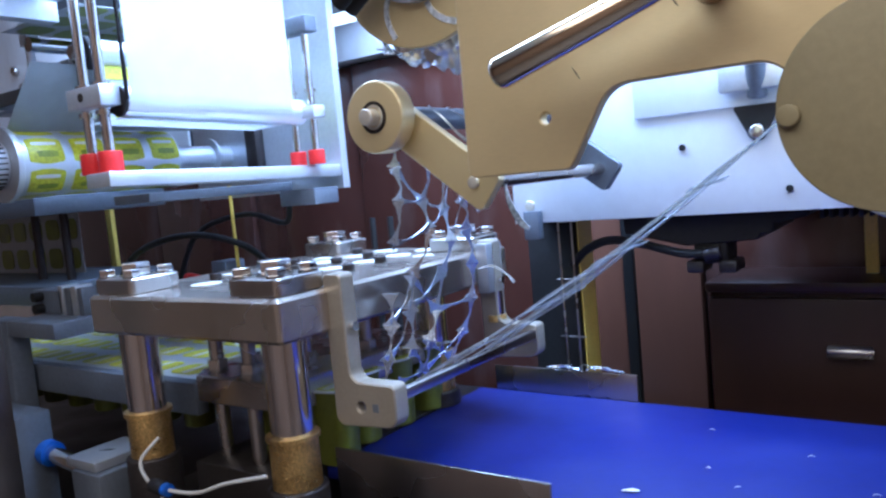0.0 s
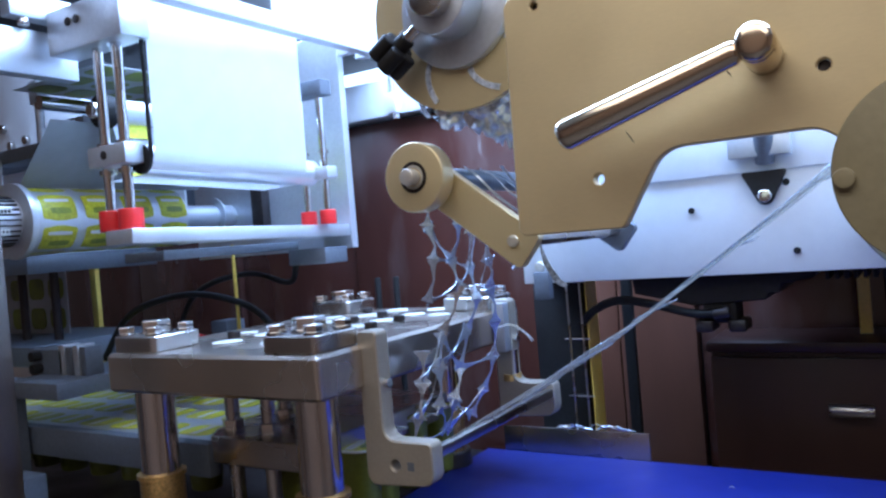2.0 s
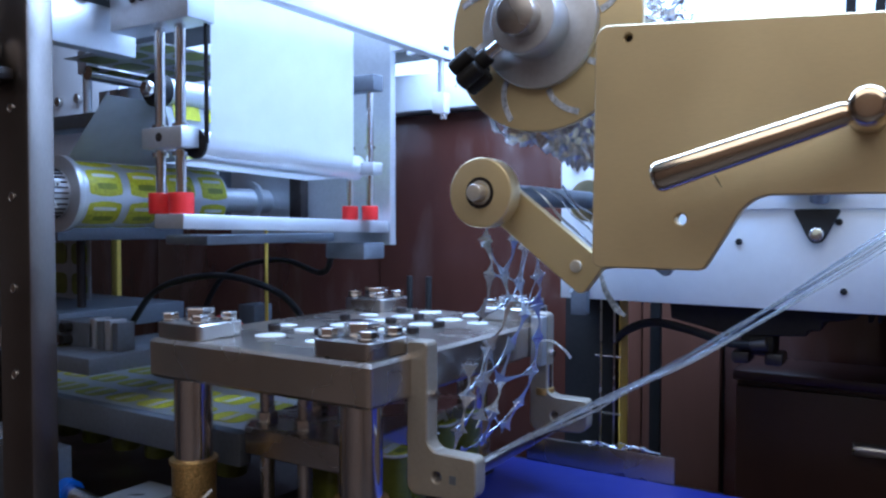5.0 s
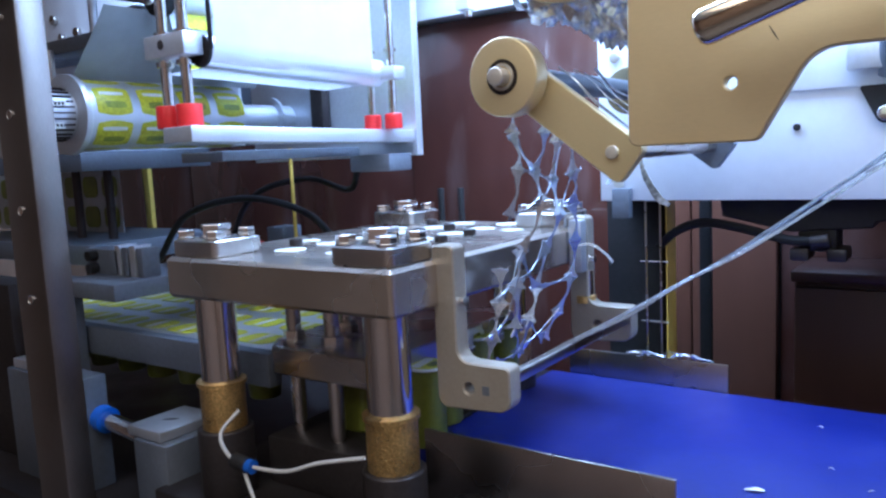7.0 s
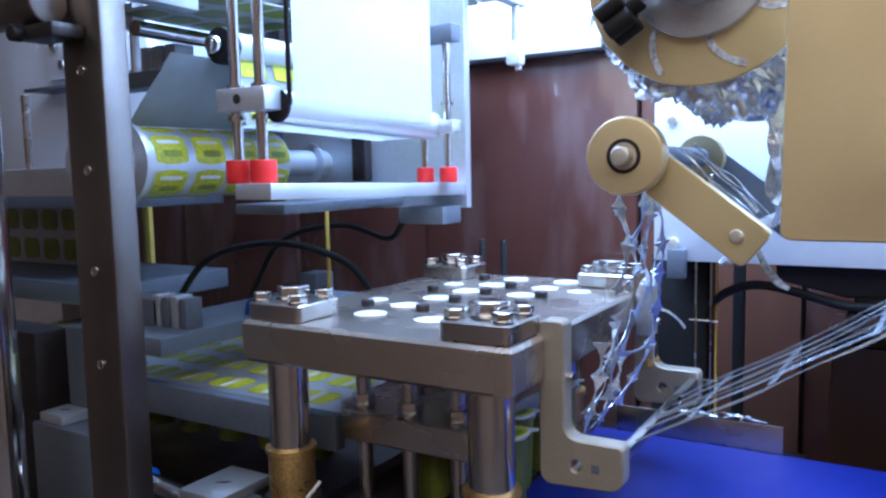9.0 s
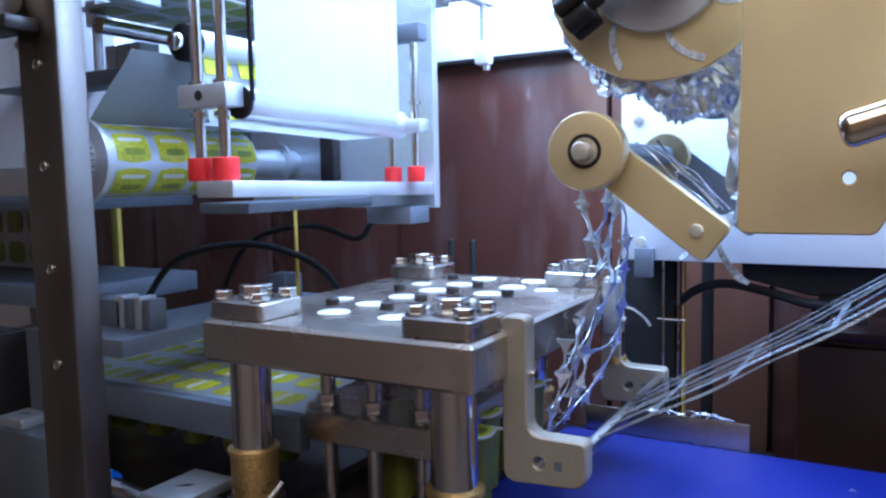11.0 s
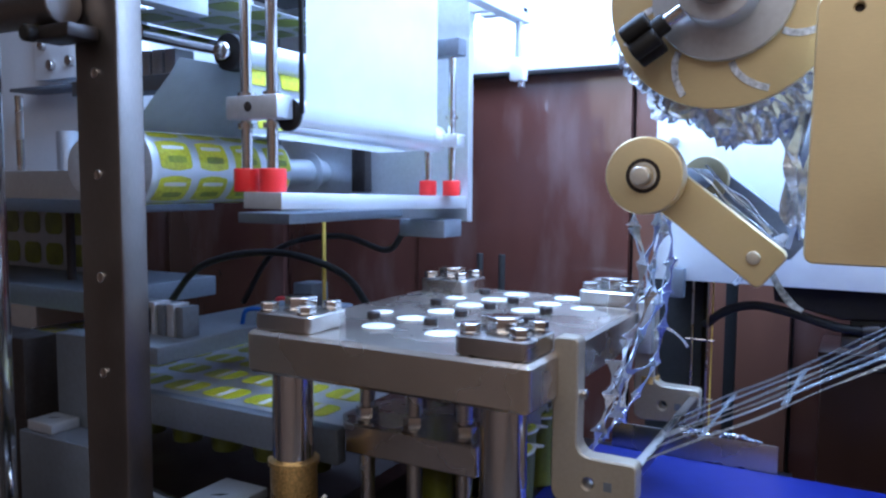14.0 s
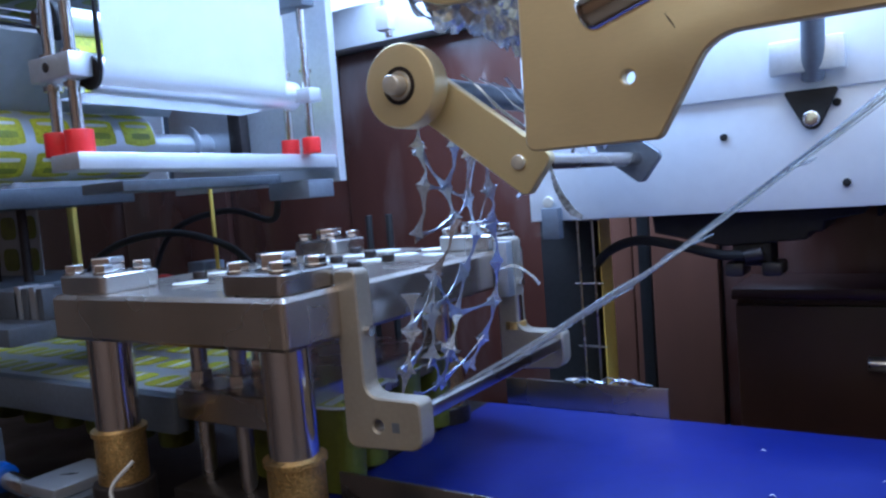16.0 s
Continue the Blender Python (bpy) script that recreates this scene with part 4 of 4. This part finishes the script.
side = part("side_sheet", box(-2.3, -1.3, 1.092, 1.098, 1.3, 1.9, 0.001), LIFTED_WHITE, sh)
part("mount_plate", box(-1.97, -1.6, 1.066, 1.091, 1.56, 1.9, 0.002), LIFTED_WHITE, side)
part("ledge", box(-2.0, -1.7, 1.02, 1.0915, 1.53, 1.538, 0.001), ALU_DARK, side)
for x, z in ((-1.93, 1.64), (-1.9, 1.592), (-1.83, 1.598), (-1.75, 1.6)):
    part("bolt", sidebolt(x, 1.065, z, 0.012, 0.012), STEEL, side)
lower = part("printed_sheet", box(-2.2, -1.62, 1.0, 1.002, 1.12, 1.262, 0), FILMBACK, sh)
for i in range(8):
    for j in range(2):
        part("lid_print", slab(stadium(-2.22 + 0.08 * i, 1.155 + 0.07 * j, 0.06, 0.05, 0.015, 4), 0.998, 0.9995, "y", 0), LABEL2, lower)
part("top_roller", rod((-1.15, 0.69, 1.54), (-1.15, 0.95, 1.54), 0.012, seg=18), CHROME, sh)
for k in range(3):
    part("valve", box(-1.27 + 0.03 * k, -1.245 + 0.03 * k, 0.79, 0.83, 1.475, 1.535, 0.002), ALU, sh)
part("front_bar", box(-1.8, -1.13, 0.66, 0.69, 1.292, 1.337, 0.002), ALU, sh)
for x in (-1.42, -1.26):
    part("upright_rod", rod((x, 0.675, 1.337), (x, 0.675, 1.458), 0.006, seg=14), STEEL, sh)
part("upper_rail", box(-1.3, -1.03, 0.685, 0.73, 1.452, 1.475, 0.002), ALU_DARK, sh)
part("sensor_post", rod((-1.166, 0.7, 1.475), (-1.166, 0.7, 1.54), 0.007, seg=14), ALU, sh)
part("sensor_head", box(-1.178, -1.154, 0.69, 0.712, 1.54, 1.578, 0.002), WHITE, sh)

sen = thing("photo_sensor", (-0.7, 1.05, 1.5), "small white sensor hanging from a white arm", "sensor")
part("arm", box(-0.765, -0.69, 1.04, 1.06, 1.59, 1.612, 0.001), WHITE, sen)
part("stem", rod((-0.7, 1.05, 1.52), (-0.7, 1.05, 1.59), 0.006, seg=14), ALU, sen)
part("head", box(-0.712, -0.688, 1.04, 1.06, 1.485, 1.52, 0.002), WHITE, sen)
part("tip", rod((-0.695, 1.05, 1.475), (-0.695, 1.05, 1.486), 0.006, seg=12), CHROME, sen)

# ---- film trim ----
trim = thing("film_trim_web", (-0.42, 0.77, 1.05), "perforated silver film trim pulled up to the roller", "film trim")
rng = random.Random(11)


def web_point(y, s):
    """Along the trim from the die exit (s=0) up to the guide roller (s=1)."""
    sag = 0.02 * math.sin(math.pi * s)
    ww = 1 - 0.42 * s
    return Vector((-0.452 + 0.052 * s + sag * 0.6, 0.725 + (y - 0.74) * ww + 0.012 * math.sin(5 * s + y * 30), 1.02 + 0.282 * s))


nodes = {}
for k in range(4):
    for i in range(8):
        y = 0.668 + 0.056 * k + rng.uniform(-0.007, 0.007)
        nodes[k, i] = web_point(y, i / 6.6 + 0.03 * (k % 2) + rng.uniform(-0.03, 0.03)) + Vector((rng.uniform(-0.01, 0.01), 0, 0))
for (k, i), p in nodes.items():
    up_to, over = nodes.get((k, i + 1)), nodes.get((k + 1, i + rng.choice((-1, 0, 1, 1))))
    w = rng.uniform(0.011, 0.023)
    for q, chance, thin in ((up_to, 0.82, 0.0022), (over, 0.8, 0.002)):
        if not q or rng.random() > chance:
            continue
        side = (0.75, 0.8, 0.1) if q is up_to else (0.3, 0.1, 1)
        mid = (p + q) / 2 + Vector((rng.uniform(-0.004, 0.004), 0.003, rng.uniform(-0.005, 0.002)))
        part("strand" if q is up_to else "link", ribbon([p, p.lerp(mid, 0.35), p.lerp(mid, 0.7), mid, q.lerp(mid, 0.7), q.lerp(mid, 0.35), q], [w, w * 0.42, thin * 1.3, thin, thin * 1.3, w * 0.4, w * 0.9], side, 0.0004, 4, twist=rng.uniform(-0.5, 0.5)), FOIL if rng.random() < 0.35 else TRIM, trim)
part("loose_end", ribbon([(-0.43, 0.86, 1.14), (-0.415, 0.87, 1.142), (-0.4, 0.88, 1.13), (-0.392, 0.885, 1.118)], [0.0015, 0.0035, 0.003, 0.004], (0, 0.3, 1), 0.0004), FOIL, trim)
part("loose_end", ribbon([(-0.29, 0.7, 1.25), (-0.3, 0.69, 1.238), (-0.312, 0.685, 1.225)], [0.004, 0.008, 0.006], (0.8, 0, 0.5), 0.0004), SLOT, trim)
part("loose_end", ribbon([(-0.285, 0.7, 1.25), (-0.275, 0.69, 1.23), (-0.262, 0.685, 1.212), (-0.25, 0.68, 1.205)], [0.003, 0.006, 0.007, 0.004], (0.7, 0, 0.6), 0.0004), SLOT, trim)
for k in range(4):
    y = 0.675 + 0.028 * k
    pts = [(-0.354 + 0.0185 * j + rng.uniform(-0.002, 0.003), y + rng.uniform(-0.006, 0.006), 1.338 - 0.0165 * j + rng.uniform(-0.003, 0.004)) for j in range(5)]
    part("arm_strand", ribbon(pts, [rng.uniform(0.001, 0.004) for j in range(5)], (0.4, 1, 0.5), 0.0004, 4, twist=rng.uniform(-3, 3)), SLOT if k % 2 else TRIM, trim)
rng = random.Random(23)
for k in range(16):
    y, x = rng.uniform(0.68, 0.78), -0.262 + rng.uniform(-0.008, 0.008)
    pts = []
    z = 1.258 + rng.uniform(0, 0.03)
    while z < 1.42:
        pts.append((x + rng.uniform(-0.011, 0.009) + 0.02 * max(0, 1.3 - z), y + rng.uniform(-0.012, 0.012), z))
        z += rng.uniform(0.018, 0.04)
    part("rising_strand", ribbon(pts, [rng.uniform(0.002, 0.013) for j in range(len(pts))], (rng.uniform(-1, 1), 0.6, 0.3), 0.0004, 4, twist=rng.uniform(-4, 4)), FOIL if k % 3 else TRIM, trim)

rope = thing("film_trim_rope", (-0.2, 0.75, 1.05), "twisted strands of clear film trim stretched to the rewinder", "film trim")
rng = random.Random(3)
for k in range(6):
    y0, y1 = 0.645 + 0.034 * k, 0.68 + 0.018 * k
    p0, p1 = Vector((-0.38, y0, 1.052)), Vector((0.02, y1, 1.31 + 0.004 * k))
    pts = [p0.lerp(p1, i / 8) + Vector((0, rng.uniform(-0.003, 0.003), -0.012 * math.sin(math.pi * i / 8) + rng.uniform(-0.002, 0.002))) for i in range(9)]
    part("strand", ribbon(pts, [rng.uniform(0.001, 0.0034) for i in range(9)], (0.1, 0.3, 1), 0.0005, 4, twist=rng.uniform(-2, 2)), CLEAR, rope)
for s in (0.12, 0.3, 0.5, 0.72, 0.9):
    a = Vector((-0.38, 0.645, 1.052)).lerp(Vector((0.02, 0.69, 1.315)), s)
    b = Vector((-0.38, 0.815, 1.052)).lerp(Vector((0.02, 0.75, 1.315)), s + 0.02)
    for v in (a, b):
        v.z -= 0.012 * math.sin(math.pi * s)
    part("link", ribbon([a, (a + b) / 2, b], [0.008, 0.005, 0.009], (0.8, 0, 0.5), 0.0005), CLEAR, rope)

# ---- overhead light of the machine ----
# Assumed fixture, out of view; stretched left to light the left sheets.
lamp = thing("fluorescent_light", (-0.5, 0.95, 2.08), "unseen white batten light above the machine, lengthened as fill", "lamp")
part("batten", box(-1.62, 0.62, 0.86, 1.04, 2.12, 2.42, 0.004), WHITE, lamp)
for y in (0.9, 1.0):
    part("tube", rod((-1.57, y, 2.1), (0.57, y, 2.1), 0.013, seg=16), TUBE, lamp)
solo("scrap_flake", ribbon([(-0.2, 0.74, 0.9235), (-0.19, 0.742, 0.925), (-0.183, 0.746, 0.9235)], [0.003, 0.007, 0.003], (0, 1, 0), 0.0004), PAPER, (-0.19, 0.742, 0.9225), "tiny torn white film flake on the belt", "scrap", kind="")
rng = random.Random(41)
for x, y in ((-0.14, 0.83), (-0.1, 0.79), (-0.05, 0.9), (-0.17, 0.95), (0.02, 0.82), (0.08, 0.93)):
    e = rng.uniform(0.002, 0.0045)
    solo("scrap_flake", ribbon([(x, y, 0.9232), (x + e, y + e * 0.4, 0.9242), (x + 2 * e, y + rng.uniform(-0.004, 0.006), 0.9232)], [0.0005, 0.0012, 0.0005], (0, 1, 0), 0.0003), PAPER, (x, y, 0.9225), "tiny torn white film flake on the belt", "scrap", kind="")

# ---- upper cover and cables ----
cov = thing("feed_cover", (-1.15, 0.9, 1.66), "dark sheet metal cover above the film feed", "machine cover")
# Sheets also placed to shade the film feed from the overhead light.
part("top_sheet", box(-1.29, -0.98, 1.0, 1.45, 1.68, 1.7, 0.002), DARK, cov)
part("side_rail", box(-1.35, -1.33, 0.52, 1.0, 1.671, 1.7, 0.002), DARK, cov)
part("near_sheet", box(-1.35, -0.94, 0.5, 0.999, 1.655, 1.67, 0.002), DARK, cov)
part("front_lip", box(-1.35, -1.0, 0.474, 0.4995, 1.64, 1.7, 0.002), DARK, cov)
# Black upright bars with an air fitting; they carry no lamp.
arm2 = thing("lamp_bracket", (-0.06, 1.0, 1.43), "black upright bars with an air fitting on the housing", "bracket")
part("bar", box(-0.083, -0.072, 0.995, 1.005, 1.43, 1.9, 0.001), BLACK, arm2)
part("bar", box(-0.044, -0.033, 0.995, 1.005, 1.43, 1.9, 0.001, turn=(0, 4, 0)), BLACK, arm2)
part("fitting", rod((-0.012, 0.99, 1.43), (-0.012, 0.99, 1.47), 0.014, seg=18, bevel=0.002), BLUEPLASTIC, arm2)
part("fitting_cap", rod((-0.012, 0.99, 1.47), (-0.012, 0.99, 1.495), 0.011, seg=6), BLACK, arm2)
part("hose", hose([(-0.012, 0.99, 1.49), (-0.014, 0.99, 1.55), (-0.02, 0.99, 1.65), (-0.01, 1.0, 1.8)], 0.006), RED, arm2)

for x in (-0.765, -0.725):
    solo("black_stud", rod((x, 1.05, 0.8), (x, 1.05, 1.205), 0.0055, seg=16, bevel=0.001), BLACK, (x, 1.05, 0.8), "short black stud behind the press", "stud")
for p, q in (((-0.142, 1.337), (-0.136, 1.327)), ((-0.062, 1.372), (-0.058, 1.366))):
    solo("scratch", ribbon([(p[0], 0.5716, p[1]), ((p[0] + q[0]) / 2, 0.5716, (p[1] + q[1]) / 2), (q[0], 0.5716, q[1])], [0.0004, 0.001, 0.0004], (1, 0, 0.4), 0.0002), DARKSTEEL, (p[0], 0.5716, p[1]), "short dark scratch on the side plate", "scratch")
rng = random.Random(77)
for k in range(5):
    x0 = -0.44 + 0.022 * k
    pts = [(x0 + 0.009 * j, 1.0405 + rng.uniform(-0.004, 0.004), 0.9605 + (0.0 if j in (0, 4) else rng.uniform(0.001, 0.007))) for j in range(5)]
    solo("film_scrap", ribbon(pts, [rng.uniform(0.002, 0.005) for j in range(5)], (0.1, 1, 0.4), 0.0004, 3, twist=rng.uniform(-2, 2)), FOIL, (x0, 1.04, 0.959), "crumpled film scrap lying on the far belt guard", "scrap")
